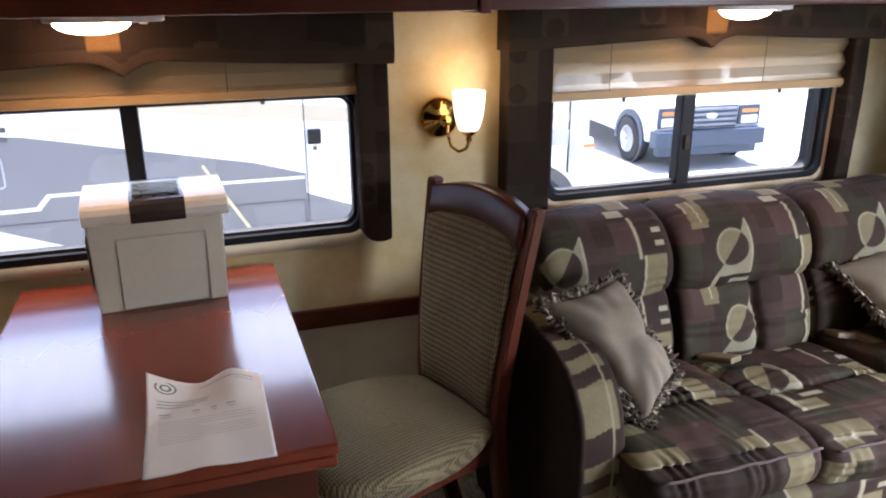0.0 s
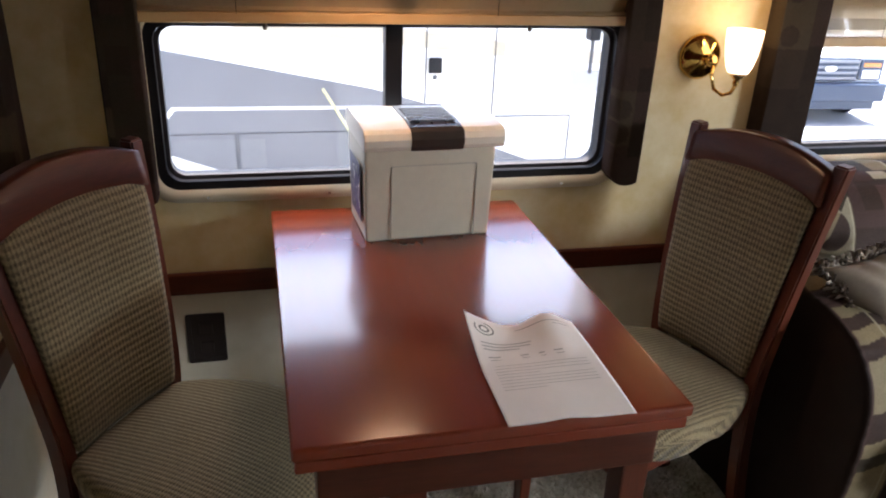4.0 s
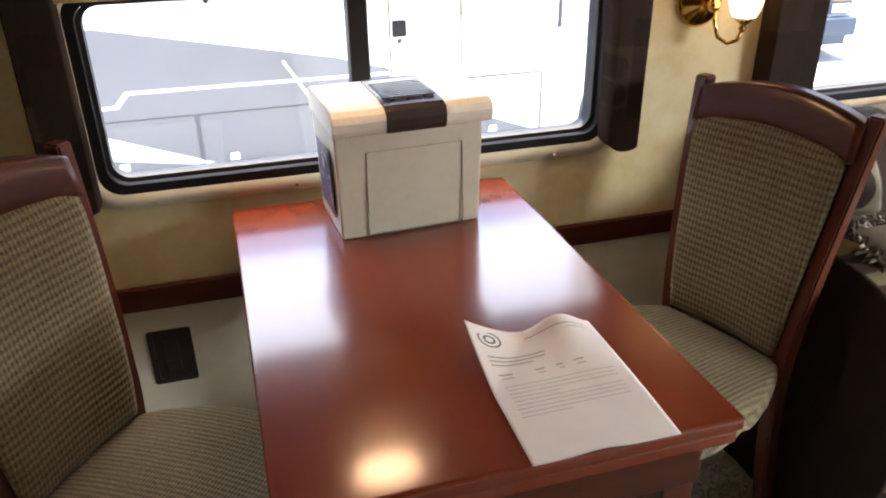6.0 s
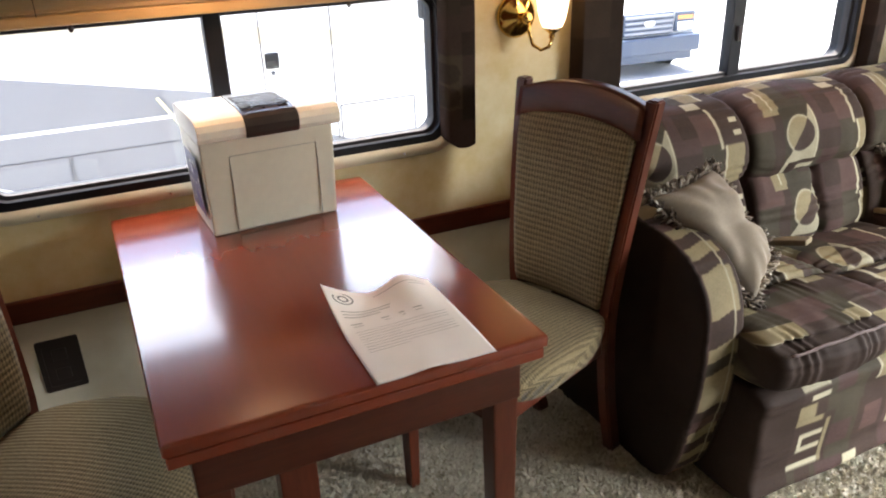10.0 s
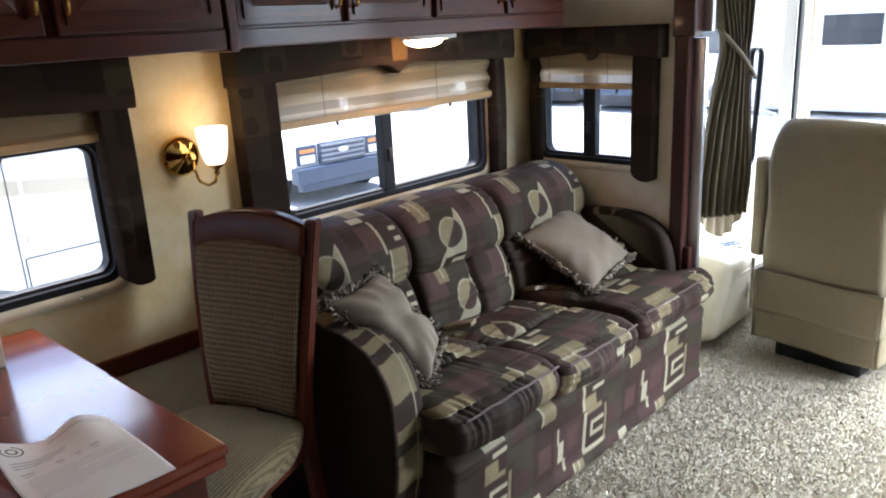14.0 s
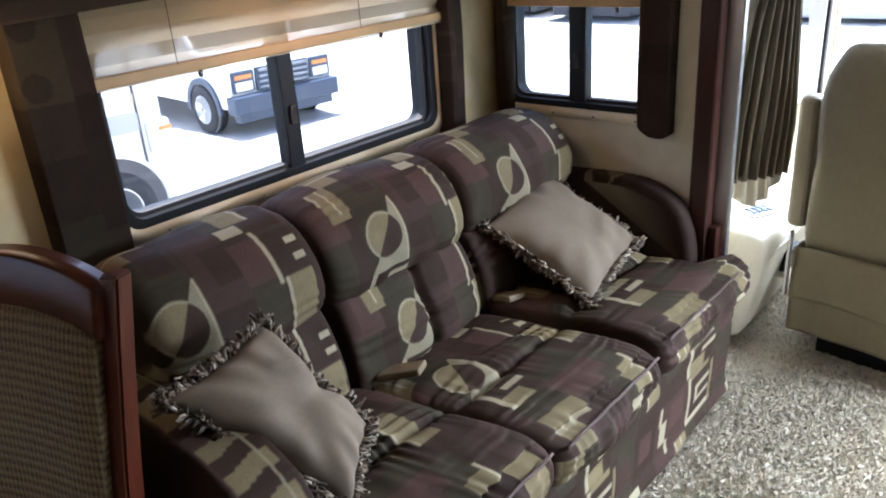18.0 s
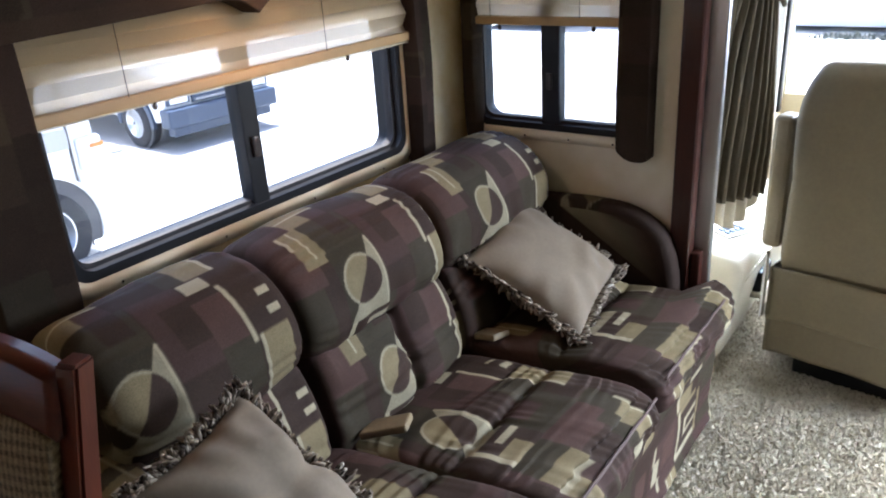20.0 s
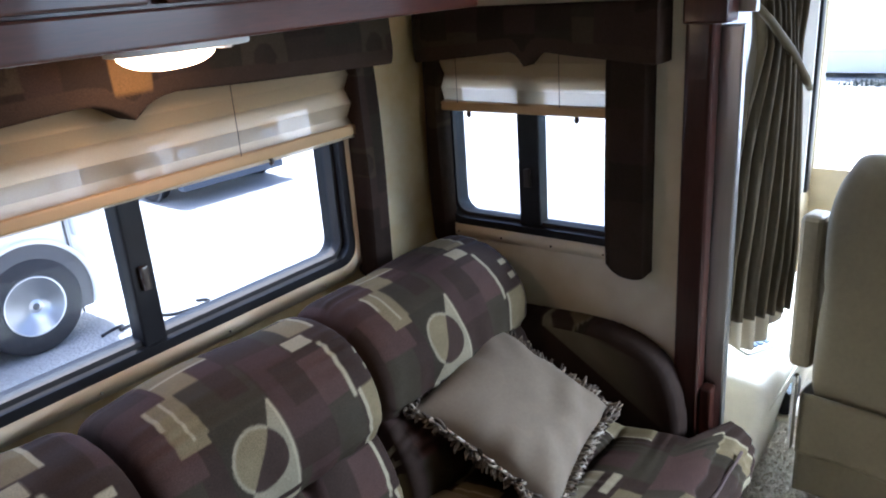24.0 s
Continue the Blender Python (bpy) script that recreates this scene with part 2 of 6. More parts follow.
def carpet(name, pile):
    m, n, l, b = mat(name)
    tc = n.new("ShaderNodeTexCoord")
    if pile:
        gi = n.new("ShaderNodeNewGeometry")
        tint = gi.outputs["Random Per Island"]
    else:
        tint = noise_tex(n, l, tc.outputs["Object"], 160.0, 3.0)
    big = noise_tex(n, l, tc.outputs["Object"], 7.0, 4.0)
    c = ramp(n, l, tint, [(0.0, (0.36, 0.31, 0.235)), (0.25, (0.54, 0.485, 0.39)), (0.6, (0.63, 0.575, 0.475)), (1.0, (0.72, 0.675, 0.58))])
    l.new(mix(n, l, 0.25, c, ramp(n, l, big, [(0.3, (0.42, 0.375, 0.295)), (0.7, (0.60, 0.555, 0.465))])), b.inputs["Base Color"])
    b.inputs["Roughness"].default_value = 0.95
    b.inputs["Sheen Weight"].default_value = 0.2
    if not pile:
        bump(n, l, b, tint, 0.9, 0.006)
    return m


M_CARPET, M_PILE = carpet("beige carpet", False), carpet("beige carpet pile", True)


def blind_mat():
    m, n, l, b = mat("pleated shade cloth")
    v = coords(n, l)
    f = noise_tex(n, l, v, 300.0, 2.0)
    g = noise_tex(n, l, v, 4.0, 2.0)
    c = mix(n, l, 0.3, ramp(n, l, f, [(0.3, (0.42, 0.34, 0.22)), (0.7, (0.54, 0.46, 0.32))]), ramp(n, l, g, [(0.3, (0.40, 0.32, 0.21)), (0.7, (0.56, 0.48, 0.35))]))
    l.new(c, b.inputs["Base Color"])
    b.inputs["Roughness"].default_value = 0.9
    tr, mx = n.new("ShaderNodeBsdfTranslucent"), n.new("ShaderNodeMixShader")
    tr.inputs[0].default_value = (0.86, 0.75, 0.58, 1)
    tp, mx2 = n.new("ShaderNodeBsdfTransparent"), n.new("ShaderNodeMixShader")
    mx.inputs[0].default_value, mx2.inputs[0].default_value = 0.60, 0.38
    l.new(b.outputs[0], mx.inputs[1]), l.new(tr.outputs[0], mx.inputs[2])
    l.new(mx.outputs[0], mx2.inputs[1]), l.new(tp.outputs[0], mx2.inputs[2])
    l.new(mx2.outputs[0], n["Material Output"].inputs[0])
    return m


M_BLIND = blind_mat()


def glass_mat():
    m, n, l, b = mat("window glass")
    n.remove(b)
    tp, gl, mx, fr = n.new("ShaderNodeBsdfTransparent"), n.new("ShaderNodeBsdfGlossy"), n.new("ShaderNodeMixShader"), n.new("ShaderNodeLayerWeight")
    pw, ml = n.new("ShaderNodeMath"), n.new("ShaderNodeMath")
    pw.operation, ml.operation = "POWER", "MULTIPLY_ADD"
    pw.inputs[1].default_value, ml.inputs[1].default_value, ml.inputs[2].default_value = 4.0, 0.5, 0.03
    tp.inputs[0].default_value = (0.84, 0.915, 0.98, 1)
    gl.inputs["Roughness"].default_value = 0.02
    l.new(fr.outputs["Facing"], pw.inputs[0]), l.new(pw.outputs[0], ml.inputs[0]), l.new(ml.outputs[0], mx.inputs[0])
    l.new(tp.outputs[0], mx.inputs[1]), l.new(gl.outputs[0], mx.inputs[2])
    l.new(mx.outputs[0], n["Material Output"].inputs[0])
    return m


M_GLASS = glass_mat()


def glow(name, col, strength, base=(0.8, 0.75, 0.65)):
    m, n, l, b = mat(name)
    b.inputs["Base Color"].default_value = (*base, 1)
    b.inputs["Emission Color"].default_value = (*col, 1)
    b.inputs["Emission Strength"].default_value = strength
    b.inputs["Roughness"].default_value = 0.3
    return m


M_SHADE = glow("lit alabaster shade", (1.0, 0.76, 0.50), 0.75)
M_DIFF = glow("lit diffuser", (1.0, 0.62, 0.36), 7.0)


def gravel_mat():
    m, n, l, b = mat("pale gravel")
    v = coords(n, l)
    f, g, h = noise_tex(n, l, v, 28.0, 5.0, 0.7), noise_tex(n, l, v, 1.2, 4.0), n.new("ShaderNodeTexVoronoi")
    h.inputs["Scale"].default_value = 38.0
    l.new(v, h.inputs["Vector"])
    c = mix(n, l, 0.5, ramp(n, l, f, [(0.3, (0.30, 0.29, 0.27)), (0.7, (0.58, 0.57, 0.54))]), ramp(n, l, h.outputs["Distance"], [(0.0, (0.62, 0.61, 0.58)), (0.6, (0.26, 0.25, 0.24))]))
    l.new(mix(n, l, 0.25, c, ramp(n, l, g, [(0.35, (0.40, 0.38, 0.35)), (0.7, (0.58, 0.57, 0.55))])), b.inputs["Base Color"])
    b.inputs["Roughness"].default_value = 0.95
    bump(n, l, b, h.outputs["Distance"], 0.7, 0.02)
    return m


M_GRAVEL = gravel_mat()
M_WEED = simple("dark weeds", (0.035, 0.045, 0.040), 0.85, 0, 0.4, 6)
M_LEAF = simple("far foliage", (0.055, 0.085, 0.035), 0.8, 0, 0.5, 3)
M_BARK = simple("bark", (0.10, 0.075, 0.05), 0.9, 0, 0.3, 20)

# ---- mesh helpers ----


def part(name, bm, material, parent=None, label="", smooth=False):
    """Links a bmesh as one mesh object under a thing or a part."""
    me = bpy.data.meshes.new(name)
    bm.to_mesh(me)
    bm.free()
    if smooth:
        me.polygons.foreach_set("use_smooth", [True] * len(me.polygons))
    me.materials.append(material)
    ob = new(name, me)
    if parent:
        ob.parent = parent
    return tagged(ob, label)


def raw(name, verts, faces, material, parent=None, label="", smooth=True, print_cols=None):
    me = bpy.data.meshes.new(name)
    me.from_pydata([tuple(v) for v in verts], [], [tuple(f) for f in faces])
    if smooth:
        me.polygons.foreach_set("use_smooth", [True] * len(me.polygons))
    if print_cols is not None:
        at = me.color_attributes.new("print", "FLOAT_COLOR", "POINT")
        c = np.ones((len(verts), 4), np.float32)
        c[:, :3] = print_cols
        at.data.foreach_set("color", c.ravel())
    me.materials.append(material)
    ob = new(name, me)
    if parent:
        ob.parent = parent
    return tagged(ob, label)


def thing(name, m, label, category, group="", kind=""):
    ob = new(name)
    ob.empty_display_size = 0.05
    ob.matrix_world = m
    return tagged(ob, label, category, group, kind)


def box(x0, x1, y0, y1, z0, z1, bev=0.0, seg=2, bm=None):
    one = bmesh.new()
    bmesh.ops.create_cube(one, size=1)
    for v in one.verts:
        v.co = ((x0 + x1) / 2 + v.co.x * (x1 - x0), (y0 + y1) / 2 + v.co.y * (y1 - y0), (z0 + z1) / 2 + v.co.z * (z1 - z0))
    if bev:
        bmesh.ops.bevel(one, geom=one.edges[:], offset=bev, segments=seg, affect="EDGES", profile=0.6)
    if bm is None:
        return one
    return join(bm, one)


def join(bm, one):
    me = bpy.data.meshes.new("tmp")
    one.to_mesh(me)
    one.free()
    bm.from_mesh(me)
    bpy.data.meshes.remove(me)
    return bm


def lathe(profile, n=28, axis="z", closed=False):
    """Revolves (radius, height) pairs about an axis."""
    bm = bmesh.new()
    rings = []
    for r, h in profile:
        ring = []
        for k in range(n):
            a = 2 * math.pi * k / n
            p = (r * math.cos(a), r * math.sin(a), h)
            if axis == "y":
                p = (p[0], h, p[1])
            if axis == "x":
                p = (h, p[0], p[1])
            ring.append(bm.verts.new(p))
        rings.append(ring)
    for a, b in zip(rings, rings[1:]):
        for k in range(n):
            bm.faces.new((a[k], a[(k + 1) % n], b[(k + 1) % n], b[k]))
    bm.faces.new(rings[0][::-1])
    bm.faces.new(rings[-1])
    bmesh.ops.recalc_face_normals(bm, faces=bm.faces[:])
    return bm


def tube(points, r, n=10, bm=None):
    bm = bm or bmesh.new()
    rings = []
    pts = [Vector(p) for p in points]
    for i, p in enumerate(pts):
        d = (pts[min(i + 1, len(pts) - 1)] - pts[max(i - 1, 0)]).normalized()
        u = d.cross(Vector((0.13, 0.27, 0.95))).normalized()
        v = d.cross(u)
        rr = r[i] if isinstance(r, (list, tuple)) else r
        rings.append([bm.verts.new(p + rr * (math.cos(2 * math.pi * k / n) * u + math.sin(2 * math.pi * k / n) * v)) for k in range(n)])
    for a, b in zip(rings, rings[1:]):
        for k in range(n):
            bm.faces.new((a[k], a[(k + 1) % n], b[(k + 1) % n], b[k]))
    bm.faces.new(rings[0][::-1]), bm.faces.new(rings[-1])
    bmesh.ops.recalc_face_normals(bm, faces=bm.faces[:])
    return bm


def plate(outline, d0, d1, plane="xz", bev=0.0):
    """Extrudes a flat outline: plane xz along y, yz along x, xy along z."""
    bm = bmesh.new()
    put = {"xz": lambda a, b, d: (a, d, b), "yz": lambda a, b, d: (d, a, b), "xy": lambda a, b, d: (a, b, d)}[plane]
    lo = [bm.verts.new(put(a, b, d0)) for a, b in outline]
    hi = [bm.verts.new(put(a, b, d1)) for a, b in outline]
    n = len(outline)
    bm.faces.new(lo), bm.faces.new(hi[::-1])
    for k in range(n):
        bm.faces.new((lo[k], lo[(k + 1) % n], hi[(k + 1) % n], hi[k]))
    bmesh.ops.recalc_face_normals(bm, faces=bm.faces[:])
    if bev:
        rim = [e for e in bm.edges if len(e.link_faces) == 2 and e.calc_face_angle(0) > 0.8]
        bmesh.ops.bevel(bm, geom=rim, offset=bev, segments=2, affect="EDGES", profile=0.6)
    return bm


def round_rect(w, h, r, k=10):
    pts = []
    for cx, cy, a0 in ((w / 2 - r, h / 2 - r, 0), (-w / 2 + r, h / 2 - r, 90), (-w / 2 + r, -h / 2 + r, 180), (w / 2 - r, -h / 2 + r, 270)):
        for i in range(k + 1):
            a = radians(a0 + 90 * i / k)
            pts.append((cx + r * math.cos(a), cy + r * math.sin(a)))
    return pts


def ring(w, h, r, band, d0, d1, inner_r=None):
    """A rounded frame in the xz plane, centred, from y d0 to d1."""
    out = round_rect(w, h, r)
    inn = round_rect(w - 2 * band, h - 2 * band, inner_r if inner_r is not None else max(0.005, r - band))
    bm = bmesh.new()
    loops = [[bm.verts.new((a, d, b)) for a, b in pts] for pts, d in ((out, d0), (out, d1), (inn, d1), (inn, d0))]
    n = len(out)
    for i in range(4):
        a, b = loops[i], loops[(i + 1) % 4]
        for k in range(n):
            bm.faces.new((a[k], a[(k + 1) % n], b[(k + 1) % n], b[k]))
    bmesh.ops.recalc_face_normals(bm, faces=bm.faces[:])
    return bm


def wall_boxes(a0, a1, z0, z1, holes, make):
    """Boxes of a wall round rectangular holes; make(a0, a1, z0, z1, bm) adds one."""
    bm = bmesh.new()
    cuts = sorted({a0, a1, *[h[0] for h in holes], *[h[1] for h in holes]})
    for p, q in zip(cuts, cuts[1:]):
        hs = sorted([h for h in holes if h[0] <= p and h[1] >= q], key=lambda h: h[2])
        z = z0
        for h in hs:
            make(p, q, z, h[2], bm)
            z = h[3]
        make(p, q, z, z1, bm)
    return bm


# ---- prints ----
DKB, PLUM, OLIV, TAN, CREAM, MAR = (0.037, 0.0235, 0.0185), (0.053, 0.031, 0.027), (0.042, 0.034, 0.023), (0.172, 0.138, 0.080), (0.310, 0.275, 0.192), (0.068, 0.039, 0.033)
DU, DV = 0.50, 0.48
# patches of the cloth, in metres from the centre of its disc: u0, v0, u1, v1, colour
MOTIF = [
    (-0.20, -0.16, 0.30, 0.32, DKB), (-0.165, 0.020, -0.080, 0.110, MAR), (-0.165, -0.10, -0.095, 0.020, OLIV), (-0.20, 0.11, -0.105, 0.16, PLUM),
    (-0.105, 0.060, -0.040, 0.16, TAN), (-0.105, 0.110, -0.098, 0.16, CREAM), (-0.078, 0.075, -0.072, 0.16, CREAM), (-0.050, 0.075, 0.065, 0.16, OLIV), (0.0, 0.10, 0.05, 0.16, DKB),
    (-0.055, -0.115, 0.065, -0.075, DKB), (0.004, -0.106, 0.068, -0.090, CREAM), (-0.052, -0.16, -0.038, -0.068, CREAM), (-0.038, -0.16, 0.03, -0.118, TAN),
    (0.068, 0.0, 0.160, 0.16, PLUM), (0.068, -0.16, 0.200, -0.055, OLIV), (0.10, 0.04, 0.165, 0.12, DKB), (0.155, 0.015, 0.228, 0.105, MAR), (0.155, -0.085, 0.232, 0.015, OLIV), (0.09, -0.11, 0.155, -0.055, PLUM),
    (0.226, -0.16, 0.30, 0.115, DKB), (0.218, 0.0, 0.227, 0.12, CREAM), (0.272, 0.030, 0.30, 0.043, CREAM), (0.272, 0.066, 0.30, 0.079, CREAM), (0.236, -0.115, 0.30, 0.008, TAN), (0.232, -0.115, 0.240, 0.008, CREAM),
    (0.165, 0.125, 0.215, 0.155, CREAM),
]
# the band above the disc: keys and spindles on the skirt, plain patches elsewhere
KEY_BAND = [
    (-0.20, 0.16, -0.05, 0.32, PLUM), (-0.05, 0.17, 0.10, 0.31, DKB), (-0.044, 0.165, -0.030, 0.315, CREAM), (-0.030, 0.165, 0.075, 0.180, CREAM), (-0.005, 0.212, 0.070, 0.228, CREAM), (-0.005, 0.255, 0.070, 0.270, CREAM), (-0.005, 0.212, 0.008, 0.270, CREAM), (0.075, 0.165, 0.088, 0.30, TAN), (-0.030, 0.300, 0.06, 0.318, TAN),
    (0.10, 0.16, 0.19, 0.32, OLIV), (0.10, 0.20, 0.17, 0.27, PLUM), (0.19, 0.16, 0.30, 0.32, DKB), (-0.180, 0.195, -0.150, 0.268, CREAM), (-0.150, 0.16, -0.138, 0.20, CREAM), (-0.186, 0.262, -0.175, 0.32, CREAM), (-0.135, 0.22, -0.07, 0.30, MAR), (0.215, 0.21, 0.28, 0.29, MAR),
]
PLAIN_BAND = [
    (-0.20, 0.16, -0.06, 0.32, PLUM), (-0.165, 0.19, -0.07, 0.27, DKB), (-0.06, 0.16, 0.05, 0.26, TAN), (-0.06, 0.20, 0.05, 0.207, CREAM), (0.0, 0.16, 0.05, 0.20, PLUM), (-0.06, 0.26, 0.10, 0.32, OLIV),
    (0.05, 0.16, 0.15, 0.24, DKB), (0.05, 0.24, 0.19, 0.32, MAR), (0.15, 0.16, 0.19, 0.26, OLIV), (0.19, 0.16, 0.25, 0.32, TAN), (0.25, 0.16, 0.30, 0.32, DKB), (0.19, 0.24, 0.25, 0.32, OLIV), (0.246, 0.16, 0.254, 0.26, CREAM),
]


def print_of(u, v, *args):
    """The print, softened over the width of a thread."""
    o = 0.0009
    return sum(print_at(u + p * o, v + q * o, *args) for p, q in ((-1, -0.4), (1, 0.4), (0.4, -1), (-0.4, 1), (0, 0))) / 5


def print_at(u, v, tint=1.0, circle=True, keys=False):
    """Patchwork print at cloth coordinates u, v in metres, measured from the centre of a disc."""
    a, b = np.mod(u + 0.20, DU) - 0.20, np.mod(v + 0.16, DV) - 0.16
    col = np.tile(np.array(DKB), (len(a), 1))
    for x0, y0, x1, y1, c in MOTIF + (KEY_BAND if keys else PLAIN_BAND):
        col[(a >= x0) & (a < x1) & (b >= y0) & (b < y1)] = c
    if circle:
        # a counterchanged disc on a square cut by a diagonal
        k = (a > -0.055) & (a < 0.065) & (b > -0.075) & (b < 0.075)
        low = (a - 0.004) * 0.80 - b * 0.60 > 0
        disc = np.hypot(a - 0.003, b) < 0.048
        rim = (np.abs(np.hypot(a - 0.003, b) - 0.048) < 0.0028) & ~low
        light = np.array(CREAM) * 0.72
        col[k & low] = light
        col[k & ~low] = np.array(OLIV) * 0.85
        col[k & disc & low] = np.array(DKB) * 1.15
        col[k & disc & ~low] = np.array(TAN) * 1.05
        col[k & rim] = np.array(CREAM) * 0.85
        col[k & ((a > 0.058) | ((b > 0.068) & low))] = np.array(CREAM)
    return col * tint


def resample(profile, step):
    p = np.array(profile, float)
    p = np.vstack([p, p[:1]])
    # smooth closed curve through the corners
    n = len(p) - 1
    out = []
    for i in range(n):
        p0, p1, p2, p3 = p[(i - 1) % n], p[i], p[(i + 1) % n], p[(i + 2) % n]
        for t in np.linspace(0, 1, 12, endpoint=False):
            out.append(0.5 * (2 * p1 + (p2 - p0) * t + (2 * p0 - 5 * p1 + 4 * p2 - p3) * t * t + (3 * p1 - p0 - 3 * p2 + p3) * t ** 3))
    out = np.array(out + [out[0]])
    d = np.r_[0, np.cumsum(np.hypot(*np.diff(out, axis=0).T))]
    k = max(12, int(d[-1] / step))
    s = np.linspace(0, d[-1], k, endpoint=False)
    return np.stack([np.interp(s, d, out[:, 0]), np.interp(s, d, out[:, 1])], 1), s


def cushion(name, profile, x0, x1, material, parent, end=0.05, step=0.006, puff=0.006, seams=(), col=None, seed=0, label="", crumple=0.0035, tucks=()):
    """A stuffed cushion: a closed profile in y and z swept along x, with rounded ends, drawn-in seams and creases."""
    prof, s = resample(profile, step)
    mid = prof.mean(0)
    nx = max(8, int((x1 - x0) / step))
    xs = np.linspace(0, 1, nx)
    w = x1 - x0
    X = x0 + w * xs
    edge = np.minimum(X - x0, x1 - X)
    f = np.clip(edge / end, 0, 1)
    sc = np.power(1 - np.power(1 - f, 2.6), 1 / 2.6) * 0.995 + 0.005
    shrink = (1 - sc) * end
    tuck_s = [s[np.argmin(np.hypot(prof[:, 0] - y, prof[:, 1] - z))] for y, z in tucks]
    verts = np.zeros((nx, len(prof), 3))
    dirv = prof - mid
    ln = np.hypot(dirv[:, 0], dirv[:, 1])
    unit = dirv / ln[:, None]
    rng = np.random.RandomState(seed + 5)
    ph = rng.uniform(0, 6.28, 10)
    for i in range(nx):
        bulge = puff * math.sin(math.pi * xs[i])
        for sm in seams:
            bulge -= 0.026 * math.exp(-((X[i] - sm) / 0.013) ** 2) + 0.010 * math.exp(-((X[i] - sm) / 0.04) ** 2)
        off = np.minimum(shrink[i], ln * 0.995)
        tx, tv = X[i], s
        near = min([edge[i] * 0.9] + [abs(tx - sm) for sm in seams])
        pull = 0.25 + np.exp(-near / 0.055)
        # gathers that run out from the seams, and broad dents
        cr = crumple * (0.75 * pull * np.sin(tv * 165 + ph[0] + 2.6 * np.sin(tv * 41 + ph[1]) + 5.0 * near * np.sin(tv * 23 + ph[6])) * (0.6 + 0.4 * np.sin(tv * 29 + ph[2]))
                        + 0.9 * np.sin(tx * 17 + tv * 13 + ph[3] + 1.4 * np.sin(tv * 19 + ph[4])) + 0.35 * np.sin(tx * 88 + ph[5] + 3 * np.sin(tv * 9 + ph[7])) * np.clip(np.sin(tv * 7.5 + ph[8]), 0, 1))
        for ts in tuck_s:
            away = np.abs(s - ts)
            cr = cr - 0.016 * np.exp(-(away / 0.010) ** 2) - 0.006 * np.exp(-(away / 0.035) ** 2)
            cr = cr + crumple * 0.8 * np.exp(-away / 0.055) * np.sin(tx * 175 + ph[8] + ts * 90 + 3.0 * np.sin(tx * 37 + ph[9]) + 22 * (s - ts)) * (0.6 + 0.4 * np.sin(tx * 31 + ph[7]))
        r = -off + (bulge + cr) * min(1, f[i] * 0.9 + 0.02)
        p = prof + unit * np.maximum(r, -ln * 0.995)[:, None]
        verts[i, :, 0], verts[i, :, 1:] = X[i], p
    m = len(prof)
    idx = np.arange(nx * m).reshape(nx, m)
    a, b, c, d = idx[:-1], np.roll(idx[:-1], -1, 1), np.roll(idx[1:], -1, 1), idx[1:]
    faces = np.stack([a, b, c, d], -1).reshape(-1, 4)
    faces = faces.tolist() + [idx[0].tolist()[::-1], idx[-1].tolist()]
    cols = None
    if col is not None:
        U, V = np.meshgrid(X - x0, s, indexing="ij")
        cols = col(U.ravel(), V.ravel())
    return raw(name, verts.reshape(-1, 3), faces, material, parent, label, True, cols)


def sheet(name, grid, material, parent, label="", print_fn=None, thick=0.0):
    """A smooth sheet from an array of points rows x cols x 3, given thickness along its normals."""
    r, c, _ = grid.shape
    du, dv = np.gradient(grid, axis=0), np.gradient(grid, axis=1)
    nn = np.cross(du, dv)
    nn /= np.linalg.norm(nn, axis=2, keepdims=True) + 1e-12
    top, bot = grid + nn * thick / 2, grid - nn * thick / 2
    verts = np.vstack([top.reshape(-1, 3), bot.reshape(-1, 3)])
    i = np.arange(r * c).reshape(r, c)
    q = np.stack([i[:-1, :-1], i[1:, :-1], i[1:, 1:], i[:-1, 1:]], -1).reshape(-1, 4)
    faces = q.tolist() + (q[:, ::-1] + r * c).tolist()
    rim = list(i[0, :-1]) + list(i[:-1, -1]) + list(i[-1, :0:-1]) + list(i[:0:-1, 0])
    for p, s in zip(rim, rim[1:] + rim[:1]):
        faces.append([p, s, s + r * c, p + r * c])
    cols = None
    if print_fn is not None:
        cols = np.vstack([print_fn, print_fn])
    return raw(name, verts, faces, material, parent, label, True, cols)

# ---- plan ----
WALL_Y, WALL_X, LEFT_X = 2.20, 2.42, -0.80
BACK_Y, REAR_X, NOSE_X = -0.95, -2.6, 4.15
CAB_Z, CAB_Y, ROOM_Z, SLIDE_Y = 1.385, 1.85, 2.0, 1.55

floor = part("floor", box(REAR_X, NOSE_X, BACK_Y, WALL_Y, -0.12, 0.0), M_CARPET)
tagged(floor, "beige speckled cut-pile carpet floor", "floor", kind="structure")

W1, W2, W3 = (-0.51, 0.59, 0.80, 1.20), (1.10, 2.105, 0.83, 1.235), (1.665, 2.180, 0.835, 1.222)
WL = (1.15, 2.04, 0.83, 1.20)


def cut(w, by=0.012):
    return (w[0] + by, w[1] - by, w[2] + by, w[3] - by)


